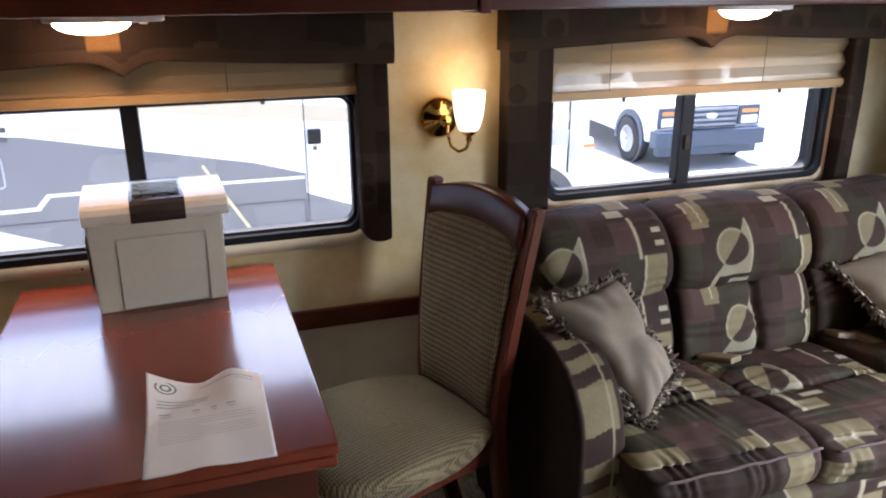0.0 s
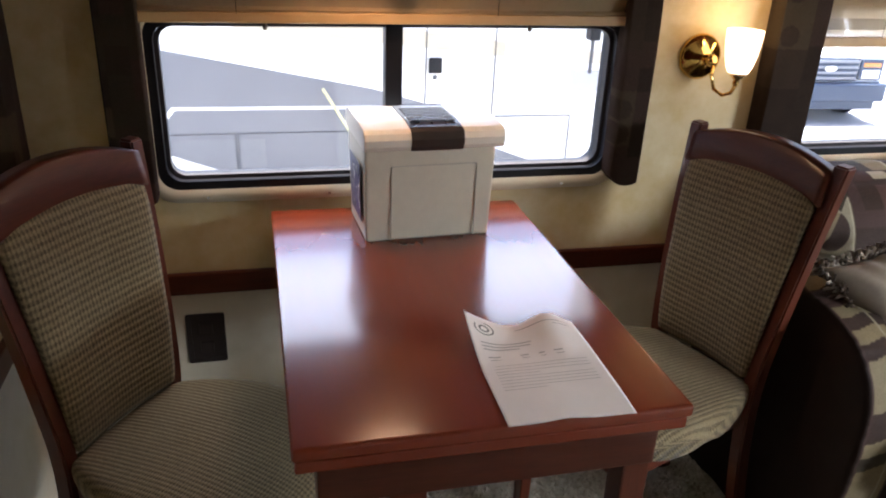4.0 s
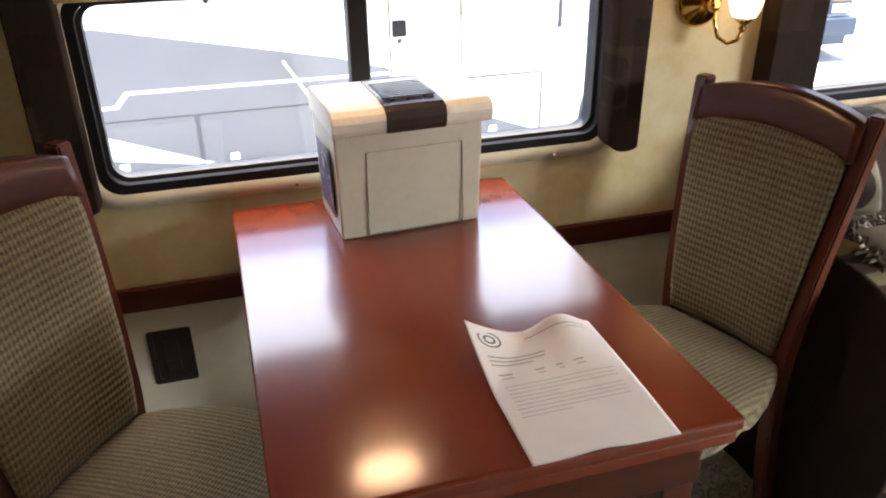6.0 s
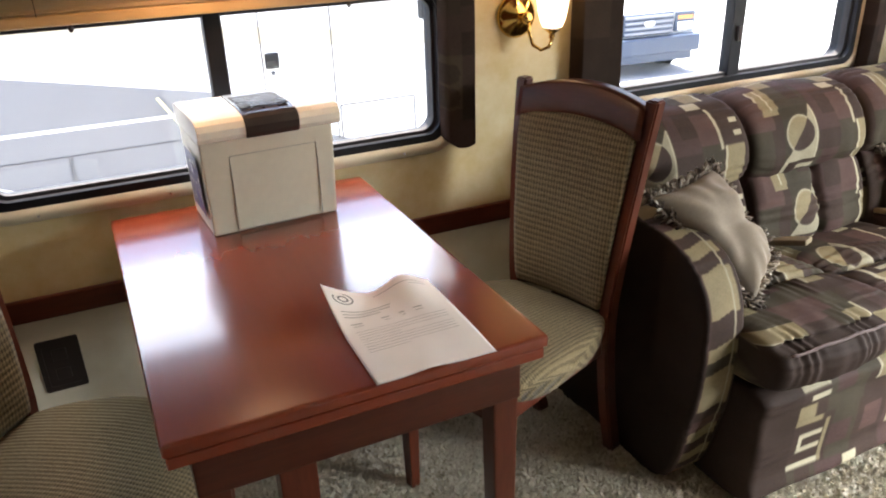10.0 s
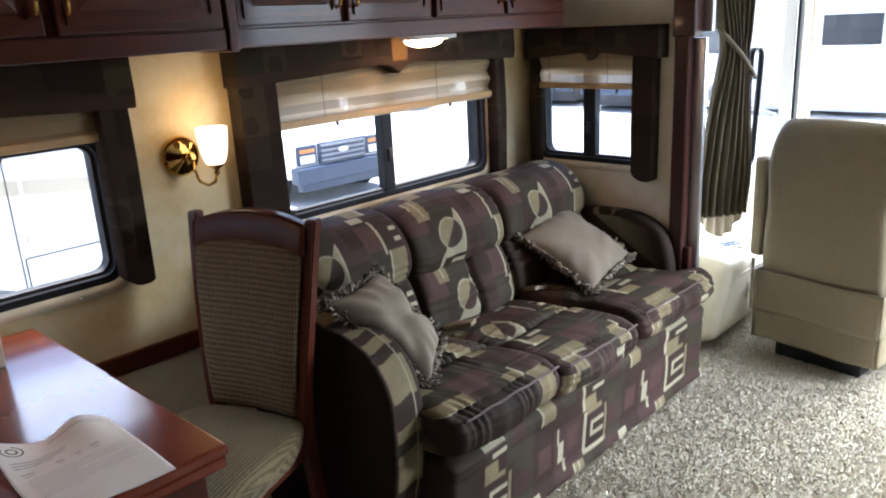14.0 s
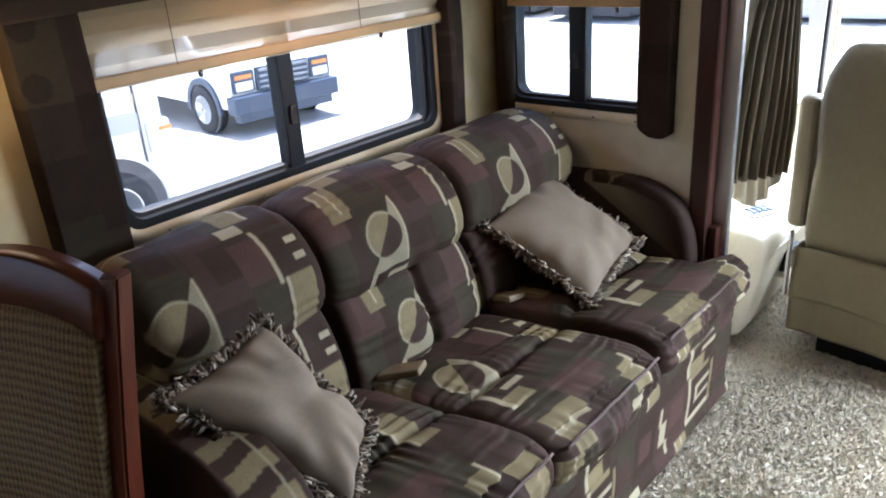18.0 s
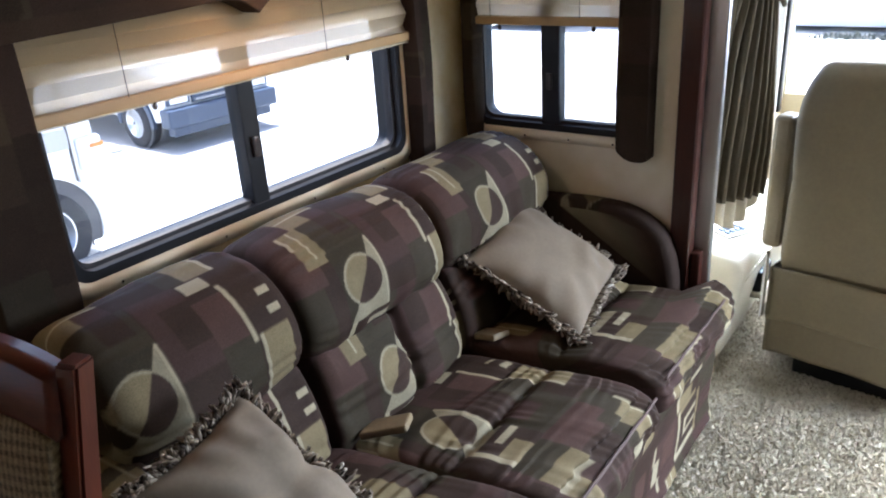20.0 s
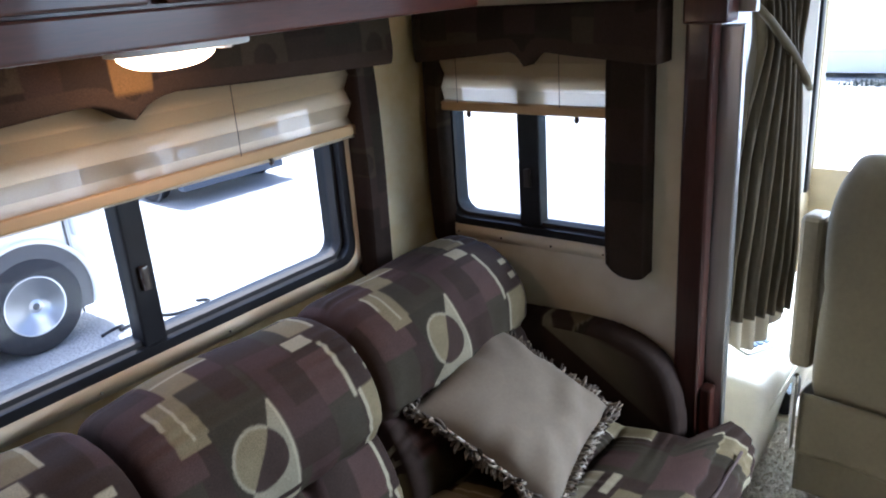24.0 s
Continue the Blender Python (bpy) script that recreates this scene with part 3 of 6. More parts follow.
wb = wall_boxes(LEFT_X - 0.06, WALL_X + 0.06, -0.12, ROOM_Z, [cut(W1), cut(W2)], lambda a, b, c, d, bm: box(a, b, WALL_Y, WALL_Y + 0.06, c, d, bm=bm))
tagged(part("wall_north", wb, M_WALL), "cream mottled vinyl slide-out wall with windows", "wall", kind="structure")
wb = wall_boxes(SLIDE_Y + 0.004, WALL_Y, -0.12, ROOM_Z, [cut(W3)], lambda a, b, c, d, bm: box(WALL_X, WALL_X + 0.06, a, b, c, d, bm=bm))
tagged(part("wall_east", wb, M_WALLLOW), "cream vinyl end wall of the slide-out", "wall", kind="structure")
wb = wall_boxes(SLIDE_Y - 0.7, WALL_Y, -0.12, ROOM_Z, [cut(WL)], lambda a, b, c, d, bm: box(LEFT_X - 0.06, LEFT_X, a, b, c, d, bm=bm))
tagged(part("wall_west", wb, M_WALL), "cream vinyl end wall beside the dinette", "wall", kind="structure")
tagged(part("ceiling", box(REAR_X, NOSE_X, BACK_Y, WALL_Y, ROOM_Z, ROOM_Z + 0.08), M_CEIL), "pale vinyl ceiling", "ceiling", kind="structure")
# body of the coach behind the camera
# the opening in this wall is assumed, it lets light in
wb = wall_boxes(REAR_X, NOSE_X, -0.12, ROOM_Z, [(2.7, 3.6, 0.9, 1.75)], lambda a, b, c, d, bm: box(a, b, BACK_Y - 0.06, BACK_Y, c, d, bm=bm))
tagged(part("wall_south", wb, M_WOODX), "plain mahogany-panelled wall behind the walkway", "wall", kind="structure")
tagged(part("wall_rear", box(REAR_X - 0.06, REAR_X, BACK_Y, WALL_Y, -0.12, ROOM_Z), M_WOOD), "plain mahogany-panelled cross wall", "wall", kind="structure")
tagged(part("wall_rear_side", box(REAR_X, LEFT_X - 0.06, SLIDE_Y - 0.7, SLIDE_Y - 0.64, -0.12, ROOM_Z), M_WALL), "plain cream side wall", "wall", kind="structure")
# cab side wall and nose, with the driver's window and the windscreen
wb = wall_boxes(WALL_X + 0.06, NOSE_X, -0.12, ROOM_Z, [(2.66, 4.03, 0.60, 1.80)], lambda a, b, c, d, bm: box(a, b, 1.66, 1.72, c, d, bm=bm))
tagged(part("wall_cab_side", wb, M_CREAMPL), "cream cab side wall with a large window", "wall", kind="structure")
wb = wall_boxes(BACK_Y, 1.72, -0.12, ROOM_Z, [(-0.85, 1.655, 0.62, 1.85)], lambda a, b, c, d, bm: box(NOSE_X, NOSE_X + 0.06, a, b, c, d, bm=bm))
tagged(part("wall_nose", wb, M_CREAMPL), "cream cab front with a wide windscreen", "wall", kind="structure")

# paler panels under the chair rail
tagged(part("trim", box(LEFT_X + 0.004, 0.99, WALL_Y - 0.004, WALL_Y - 0.0005, 0.062, 0.543), M_WALLLOW), "pale cream vinyl panel under the chair rail", "wall panel", kind="structure")
tagged(part("trim", box(LEFT_X + 0.0005, LEFT_X + 0.004, 0.95, WALL_Y - 0.004, 0.062, 0.543), M_WALLLOW), "pale cream vinyl panel under the chair rail", "wall panel", kind="structure")
# chair rail
tagged(part("trim", box(LEFT_X, 0.99, WALL_Y - 0.016, WALL_Y, 0.545, 0.600, 0.005), M_WOODX), "dark mahogany chair rail on the wall", "trim", kind="structure")
tagged(part("trim", box(LEFT_X, LEFT_X + 0.016, 0.95, WALL_Y - 0.02, 0.545, 0.600, 0.005), M_WOOD), "dark mahogany chair rail on the wall", "trim", kind="structure")
tagged(part("baseboard", box(LEFT_X, WALL_X, WALL_Y - 0.012, WALL_Y, 0.0, 0.06, 0.003), M_WOODX), "low mahogany baseboard", "trim", kind="structure")


# ---- windows ----
def rv_window(name, w, m, divs, label):
    """A rounded coach window: cream trim, black frame, sliding bar and two panes; local x along the wall, y into the room is negative."""
    cx, cz, ww, hh = (w[0] + w[1]) / 2, (w[2] + w[3]) / 2, w[1] - w[0], w[3] - w[2]
    t = thing(name, m @ pose(cx, 0, cz), label, "window", kind="structure")
    part("trim_ring", ring(ww + 0.045, hh + 0.045, 0.075, 0.030, -0.010, -0.0005), M_CREAMPL, t, "cream trim ring", True)
    part("window_frame", ring(ww + 0.002, hh + 0.002, 0.065, 0.027, -0.006, 0.075), M_BLACK, t, "black rounded frame")
    part("inner_frame", ring(ww - 0.05, hh - 0.05, 0.045, 0.010, 0.014, 0.040), M_RUBBER, t)
    cuts = [-ww / 2 + 0.02]
    for k, (d, wd) in enumerate(divs):
        bar = part("sliding_bar", box(d - wd / 2 - cx, d + wd / 2 - cx, 0.004, 0.045, -hh / 2 + 0.02, hh / 2 - 0.02, 0.004), M_BLACK, t, "black meeting bar")
        part("latch", box(d - cx - 0.008, d - cx + 0.008, -0.008, 0.004, -hh * 0.18, -hh * 0.18 + 0.045, 0.004), M_DKPL, bar)
        cuts.append(d - cx)
    cuts.append(ww / 2 - 0.02)
    for k, (a, b) in enumerate(zip(cuts, cuts[1:])):
        p = part("pane", box(a, b, 0.024 + 0.008 * k, 0.028 + 0.008 * k, -hh / 2 + 0.02, hh / 2 - 0.02), M_GLASS, t, "clear glass pane")
        p.visible_shadow = False
    for sx in (-0.4, -0.15, 0.12, 0.38):
        part("screw", lathe([(0.003, -0.012), (0.0035, -0.010), (0.0035, -0.009)], 8, "y"), M_CHROME, t).location = (sx * ww, 0, -hh / 2 - 0.012)
    return t


NORTH = pose(0, WALL_Y, 0)
EAST = pose(WALL_X, 0, 0, 0, 0, -90)
WEST = pose(LEFT_X, 0, 0, 0, 0, 90)
rv_window("window_1", W1, NORTH, [(0.028, 0.040)], "wide black-framed sliding coach window above the dinette")
rv_window("window_2", W2, NORTH, [(1.578, 0.046)], "wide black-framed sliding coach window behind the sofa")
rv_window("window_3", (-W3[1], -W3[0], W3[2], W3[3]), EAST, [(-1.925, 0.056)], "small black-framed sliding window in the end wall")
rv_window("window_4", (WL[0], WL[1], WL[2], WL[3]), WEST, [(1.62, 0.05)], "black-framed sliding window in the dinette end wall")


def flat_pane(name, bm, label):
    t = tagged(part(name, bm, M_GLASS), label, "window", kind="structure")
    t.visible_shadow = False
    return t


cab_pane = flat_pane("window_5", box(2.65, 4.04, 1.685, 1.690, 0.59, 1.81), "driver's side window pane")
part("vent_frame", ring(0.13, 0.56, 0.05, 0.010, -0.012, 0.012), M_BLACK, cab_pane, "slim black vent frame", True).matrix_basis = pose(3.44, 1.672, 0.95, 0, 5, 0)
flat_pane("window_6", box(NOSE_X + 0.03, NOSE_X + 0.036, -0.86, 1.665, 0.61, 1.86), "wide windscreen pane")
# glazing of the assumed south opening, out of view
flat_pane("window_7", box(2.69, 3.61, BACK_Y - 0.03, BACK_Y - 0.025, 0.89, 1.76), "pane of an added, unseen opening in the walkway wall")


# ---- pleated shades ----
def shade_blind(w, m, z_bot, z_top, stack, label, depth=0.016):
    t = thing("pleated_shade", m @ pose((w[0] + w[1]) / 2, -0.022, z_top), label, "window shade", "pleated shades")
    ww = w[1] - w[0] + 0.03
    zs, ys = [], []
    z = z_top
    k = 0
    while z > z_bot + 0.035:
        zs.append(z - z_top), ys.append(depth * (0.5 if k % 2 else -0.5))
        z -= 0.030
        k += 1
    for j in range(stack):
        zs.append(z - z_top - 0.006 * j), ys.append(depth * 0.7 * (0.5 if (k + j) % 2 else -0.5) - 0.003)
    xs = np.linspace(-ww / 2, ww / 2, 24)
    g = np.zeros((len(zs), len(xs), 3))
    for i, (a, b) in enumerate(zip(zs, ys)):
        g[i, :, 0], g[i, :, 1], g[i, :, 2] = xs, b + 0.0012 * np.sin(xs * 9 + i), a - 0.002 * np.sin(xs * 5) * (i / len(zs))
    pl = sheet("pleats", g, M_BLIND, t, "cream pleated cloth", None, 0.0008)
    pl.data.polygons.foreach_set("use_smooth", [False] * len(pl.data.polygons))
    for sx in (-0.31, 0.19):
        part("cord", tube([(sx * ww, -0.011, 0.0), (sx * ww, -0.0115, z_bot - z_top + 0.02)], 0.0009, 5), M_DKPL, t, "thin lift cord")
    part("bottom_rail", box(-ww / 2, ww / 2, -0.012, 0.010, z_bot - z_top, z_bot - z_top + 0.022, 0.004), M_RAIL, t, "pale beige rail")
    for sx in (-0.26, 0.26):
        part("cord_knob", lathe([(0.003, -0.012), (0.006, -0.006), (0.005, 0.0), (0.002, 0.003)], 10), M_DKPL, t).location = (sx * ww, -0.006, z_bot - z_top - 0.002)
    return t


M_RAIL = simple("shade rail", (0.46, 0.30, 0.135), 0.5, 0, 0.08)
shade_blind(W1, NORTH, 1.178, 1.300, 4, "raised cream pleated shade over the dinette window")
shade_blind(W2, NORTH, 1.132, 1.320, 3, "half-raised cream pleated shade over the sofa window")
shade_blind((-W3[1], -W3[0]), EAST, 1.137, 1.310, 3, "half-raised cream pleated shade over the small window")
shade_blind((WL[0], WL[1]), WEST, 1.165, 1.300, 4, "raised cream pleated shade over the end window")


# ---- valances ----
VAL_COLS = np.array([(0.024, 0.0155, 0.0115), (0.032, 0.0215, 0.0155), (0.029, 0.0225, 0.0155), (0.050, 0.037, 0.023), (0.036, 0.0225, 0.0175), (0.026, 0.0175, 0.013)])
HEM = (0.044, 0.028, 0.0195)


def valance_print(u, v, su, tint):
    """Broad dark patches of uneven width and height, some with a half disc."""
    rng = np.random.RandomState(int(su * 1000) + 7)
    cols = np.cumsum(rng.uniform(0.045, 0.115, 60)) - 0.6
    ci = np.searchsorted(cols, u)
    pick = rng.randint(0, 6, (61, 24))
    cuts = np.cumsum(rng.uniform(0.05, 0.13, (61, 24)), 1) - 0.3
    ri = (v[:, None] > cuts[ci]).sum(1).clip(0, 23)
    col = VAL_COLS[pick[ci, ri]]
    mid = (cols[ci.clip(0, 59)] + cols[(ci - 1).clip(0, 59)]) / 2
    low = cuts[ci, ri.clip(0, 23)]
    half = (np.hypot(u - mid, v - low + 0.03) < 0.026) & (pick[ci, ri] == 3)
    col = np.where(half[:, None], VAL_COLS[1], col)
    return col * tint


def wave(t):
    s = np.abs(t - 0.5) * 2
    return 0.034 * (1 - np.exp(-(s / 0.055) ** 1.3)) * (1 - 0.75 * np.clip((s - 0.13) / 0.85, 0, 1) ** 0.8) - 0.012


def cloth_board(name, w, h, d, parent, scallop, su, patch=None):
    """A padded, cloth-covered board facing -y: local x 0 to w, hanging from z 0 down to -h, with a shaped lower edge."""
    nx, nz = max(10, int(w / 0.004)), max(10, int(h / 0.004))
    xs = np.linspace(0, w, nx)
    low = -h + scallop(xs / w)
    g = np.zeros((nz, nx, 3))
    for i in range(nz):
        k = i / (nz - 1)
        g[i, :, 0], g[i, :, 2] = xs, low * k
        g[i, :, 1] = -d - 0.006 * math.sin(math.pi * min(1, max(0, k))) ** 0.5 + 0.0015 * np.sin(xs * 40 + k * 7)
    front = g
    # wrap back along all four sides to the board's rear face
    pad = np.pad(front, ((1, 1), (1, 1), (0, 0)), mode="edge")
    pad[0, :, 1] = pad[-1, :, 1] = 0
    pad[:, 0, 1] = pad[:, -1, 1] = 0
    U, V = pad[:, :, 0], -pad[:, :, 2]
    r, c, _ = pad.shape
    idx = np.arange(r * c).reshape(r, c)
    q = np.stack([idx[:-1, :-1], idx[1:, :-1], idx[1:, 1:], idx[:-1, 1:]], -1).reshape(-1, 4).tolist()
    q.append(list(idx[0, ::-1]) + list(idx[:, 0]) + list(idx[-1, :]) + list(idx[::-1, -1]))
    cols = valance_print(U.ravel() + 0.3, V.ravel(), su, 1.0)
    if scallop is wave:
        edge = np.pad(-low, 1, mode="edge")[None, :] + np.zeros_like(V)
        cols[V.ravel() > edge.ravel() - 0.030] = HEM
    # cloth patch beside the under-cabinet light, the lamp's warm glow painted into its colour
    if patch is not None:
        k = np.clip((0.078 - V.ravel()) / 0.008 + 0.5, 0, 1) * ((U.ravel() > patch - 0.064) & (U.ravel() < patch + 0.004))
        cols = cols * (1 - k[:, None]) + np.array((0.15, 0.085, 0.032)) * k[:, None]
    return raw(name, pad.reshape(-1, 3), q[:-1], M_VAL, parent, "dark patchwork cloth board", True, cols)


def foot(t):
    return 0.026 * np.clip((np.abs(t - 0.62) / 0.62), 0, 1) ** 2.5


def valance(m, x0, x1, leg_l, leg_r, z_top, z_hdr, z_leg, label, su, depth=0.085, lit_x=None):
    t = thing("window_valance", m @ pose(x0, 0, z_top), label, "valance", "cloth valances")
    w = x1 - x0
    cloth_board("header", w, z_top - z_hdr, depth, t, wave, su, None if lit_x is None else lit_x - x0)
    for a, b, s in ((leg_l[0], leg_l[1], 0.31), (leg_r[0], leg_r[1], 0.62)):
        if b > a:
            leg = cloth_board("side_board", b - a, z_hdr - z_leg, depth - 0.022, t, foot, su + s)
            leg.location = (a - x0, 0, z_hdr - z_top + 0.002)
    return t


# the last number places the patch painted with lamp glow
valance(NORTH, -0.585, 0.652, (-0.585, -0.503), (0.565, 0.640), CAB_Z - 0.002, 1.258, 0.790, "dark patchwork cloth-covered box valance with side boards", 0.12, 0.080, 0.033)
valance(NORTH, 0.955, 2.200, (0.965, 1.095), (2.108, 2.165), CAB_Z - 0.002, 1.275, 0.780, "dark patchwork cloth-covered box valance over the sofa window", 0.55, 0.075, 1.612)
valance(EAST, -2.200 + 0.02, -1.585, (-2.178, -2.140), (-1.703, -1.615), 1.372, 1.258, 0.790, "dark patchwork cloth-covered valance round the small window", 0.80, 0.070)
valance(WEST, 1.05, 2.185, (1.07, 1.14), (2.06, 2.165), CAB_Z - 0.002, 1.258, 0.790, "dark patchwork cloth-covered valance at the dinette end", 0.30, 0.07)


# ---- overhead cabinets ----
def cabinet_door(x0, x1, z0, z1, parent, handle_x):
    """A raised-panel door with its handle, facing -y at y 0."""
    bm = box(x0, x1, -0.020, 0, z0, z1, 0.004)
    d = part("door", bm, M_WOODX, parent, "raised-panel mahogany door")
    w, h = x1 - x0, z1 - z0
    fr = ring(w - 0.034, h - 0.034, 0.004, 0.014, -0.027, -0.019, 0.003)
    part("panel_moulding", fr, M_WOODX, d).location = ((x0 + x1) / 2, 0, (z0 + z1) / 2)
    bm = bmesh.new()
    a, b = (w - 0.085) / 2, (h - 0.085) / 2
    vs = [bm.verts.new((s * k, y, u * j)) for k, j, y in ((a, b, -0.0195), (a - 0.03, b - 0.03, -0.027)) for s, u in ((-1, -1), (1, -1), (1, 1), (-1, 1))]
    for i in range(4):
        bm.faces.new((vs[i], vs[(i + 1) % 4], vs[4 + (i + 1) % 4], vs[4 + i]))
    bm.faces.new(vs[4:])
    bmesh.ops.recalc_face_normals(bm, faces=bm.faces[:])
    part("raised_panel", bm, M_WOODX, d).location = ((x0 + x1) / 2, 0, (z0 + z1) / 2)
    pts = [(handle_x, -0.020, z0 + 0.035), (handle_x, -0.040, z0 + 0.042), (handle_x, -0.045, z0 + 0.075), (handle_x, -0.040, z0 + 0.108), (handle_x, -0.020, z0 + 0.115)]
    part("handle", tube(pts, 0.005, 10), M_BRASS, d, "curved brass pull", True)
    return d


def overhead(x0, x1, doors, label, y=CAB_Y):
    t = thing("overhead_cabinet", pose(x0, y, CAB_Z), label, "cabinet", "overhead cabinets")
    w, h = x1 - x0, ROOM_Z - CAB_Z - 0.004
    part("body", box(0, w, 0.0, WALL_Y - y - 0.002, 0, h, 0.004), M_WOODX, t)
    part("face_rail", box(0.002, w - 0.002, -0.012, 0.0, 0.0, 0.046, 0.004), M_WOODX, t, "mahogany bottom rail")
    dw = w / doors
    for k in range(doors):
        a, b = k * dw + 0.012, (k + 1) * dw - 0.012
        cabinet_door(a, b, 0.050, h - 0.05, t, (b - 0.018) if k % 2 == 0 else (a + 0.018))
    return t


overhead(LEFT_X + 0.002, 0.764, 4, "mahogany overhead cabinet with raised-panel doors over the dinette", CAB_Y)
overhead(0.790, 2.156, 4, "mahogany overhead cabinet with raised-panel doors over the sofa", CAB_Y + 0.02)
tagged(part("trim", box(0.764, 0.790, CAB_Y - 0.02, WALL_Y - 0.002, CAB_Z - 0.006, ROOM_Z - 0.003, 0.003), M_WOOD), "narrow mahogany filler between cabinets", "trim", kind="structure")


def puck_light(x, y):
    t = thing("under_cabinet_light", pose(x, y, CAB_Z - 0.001), "lit oval under-cabinet light with white housing", "light fixture", "under-cabinet lights")
    out = [(0.115 * math.copysign(abs(math.cos(a)) ** 0.8, math.cos(a)), 0.045 * math.copysign(abs(math.sin(a)) ** 0.8, math.sin(a))) for a in np.linspace(0, 2 * math.pi, 33)[:-1]]
    part("housing", plate(out, -0.014, 0.0, "xy", 0.003), M_TRIMW, t, "white oval housing")
    bm = bmesh.new()
    rings = []
    for k in range(7):
        s, z = math.cos(k / 6 * math.pi / 2 * 0.97), -0.0145 - 0.024 * math.sin(k / 6 * math.pi / 2)
        rings.append([bm.verts.new((-0.024 + 0.074 * (p[0] / 0.115) * s, p[1] * 0.86 * s, z)) for p in out])
    for a, b in zip(rings, rings[1:]):
        for k in range(len(a)):
            bm.faces.new((a[k], a[(k + 1) % len(a)], b[(k + 1) % len(a)], b[k]))
    bm.faces.new(rings[-1])
    bmesh.ops.recalc_face_normals(bm, faces=bm.faces[:])
    part("diffuser", bm, M_DIFF, t, "glowing frosted diffuser", True)
    part("switch", box(0.066, 0.082, -0.012, 0.012, -0.019, -0.014, 0.002), M_TRIMW, t)
    return t


puck_light(0.02, 2.00)
puck_light(1.585, 1.985)


# ---- sconce ----
def sconce():
    t = thing("wall_sconce", pose(0.792, WALL_Y - 0.001, 1.103), "lit brass wall sconce with a white alabaster glass shade", "wall lamp")
    part("backplate", lathe([(0.001, -0.030), (0.020, -0.028), (0.030, -0.020), (0.046, -0.014), (0.052, -0.010), (0.056, -0.004), (0.056, 0.0)], 32, "y"), M_BRASS, t, "round stepped brass backplate", True)
    part("stem", lathe([(0.010, -0.065), (0.016, -0.058), (0.010, -0.048), (0.013, -0.036), (0.009, -0.024)], 16, "y"), M_BRASS, t, "", True)
    pts = [(0.006, -0.055, -0.004), (0.004, -0.060, -0.035), (0.010, -0.070, -0.066), (0.026, -0.085, -0.078), (0.042, -0.095, -0.070), (0.048, -0.099, -0.052)]
    part("arm", tube(pts, 0.0045, 10), M_BRASS, t, "curved brass arm", True)
    cup = part("cup", lathe([(0.004, -0.064), (0.009, -0.058), (0.006, -0.050), (0.016, -0.042), (0.024, -0.034), (0.024, -0.030)], 20), M_BRASS, t, "brass cup with finial", True)
    shade = part("shade", lathe([(0.022, -0.036), (0.030, -0.020), (0.036, 0.004), (0.040, 0.034), (0.042, 0.066), (0.040, 0.066), (0.037, 0.034), (0.033, 0.004), (0.027, -0.018), (0.004, -0.030)], 32), M_SHADE, t, "glowing white glass shade", True)
    cup.location = shade.location = (0.048, -0.099, 0.012)
    lamp = bpy.data.lights.new("sconce_bulb", "POINT")
    lamp.energy, lamp.color, lamp.shadow_soft_size = 0.11, (1.0, 0.70, 0.38), 0.02
    b = new("bulb", lamp)
    b.parent, b.location = t, (0.048, -0.099, 0.095)
    return t


sconce()

# ---- wall register ----
reg = thing("wall_register", pose(-0.434, WALL_Y, 0.419), "square dark recessed wall outlet cover below the rail", "outlet")
part("frame", ring(0.092, 0.136, 0.006, 0.012, -0.008, -0.0005), M_VENT, reg, "dark frame")
part("plate", box(-0.036, 0.036, -0.0045, -0.001, -0.058, 0.058), M_VENT, reg)
for k in (-1, 1):
    part("socket", box(-0.016, 0.016, -0.007, -0.0045, k * 0.026 - 0.015, k * 0.026 + 0.015, 0.003), M_VENT, reg)


# ---- dinette table ----
def dinette_table():
    x0, x1, y0, y1, z = -0.263, 0.330, 1.300, 2.178, 0.755
    t = thing("dinette_table", pose((x0 + x1) / 2, (y0 + y1) / 2, 0), "polished mahogany extending dinette table against the wall", "table")
    w, d = (x1 - x0) / 2, (y1 - y0) / 2
    part("tabletop", box(-w, w, -d, d, z - 0.022, z, 0.007, 3), M_TABLE, t, "glossy mahogany top")
    part("lower_leaf", box(-w + 0.004, w - 0.004, -d + 0.006, d - 0.004, z - 0.046, z - 0.024, 0.005, 3), M_TABLE, t, "second leaf below the top")
    part("apron", box(-w + 0.035, w - 0.035, -d + 0.028, -d + 0.050, z - 0.125, z - 0.046, 0.003), M_WOODX, t)
    part("apron", box(-w + 0.035, w - 0.035, d - 0.05, d - 0.028, z - 0.125, z - 0.046, 0.003), M_WOODX, t)
    for s in (-1, 1):
        part("apron", box(s * (w - 0.046) - 0.011, s * (w - 0.046) + 0.011, -d + 0.05, d - 0.05, z - 0.125, z - 0.046, 0.003), M_WOOD, t)
        leg = box(-0.024, 0.024, -0.024, 0.024, 0.0, z - 0.047, 0.004)
        for v in leg.verts:
            k = 1 - 0.32 * max(0, (z - 0.14 - v.co.z) / (z - 0.14))
            v.co.x, v.co.y = v.co.x * k, v.co.y * k
        part("leg", leg, M_WOOD, t, "square tapered leg").location = (s * (w - 0.058), -d + 0.058, 0)
    ped = part("pedestal", box(-0.045, 0.045, -0.03, 0.03, 0.0, z - 0.047, 0.004), M_WOOD, t, "flat wooden support post")
    ped.location = (-0.02, d - 0.30, 0)
    return t


dinette_table()


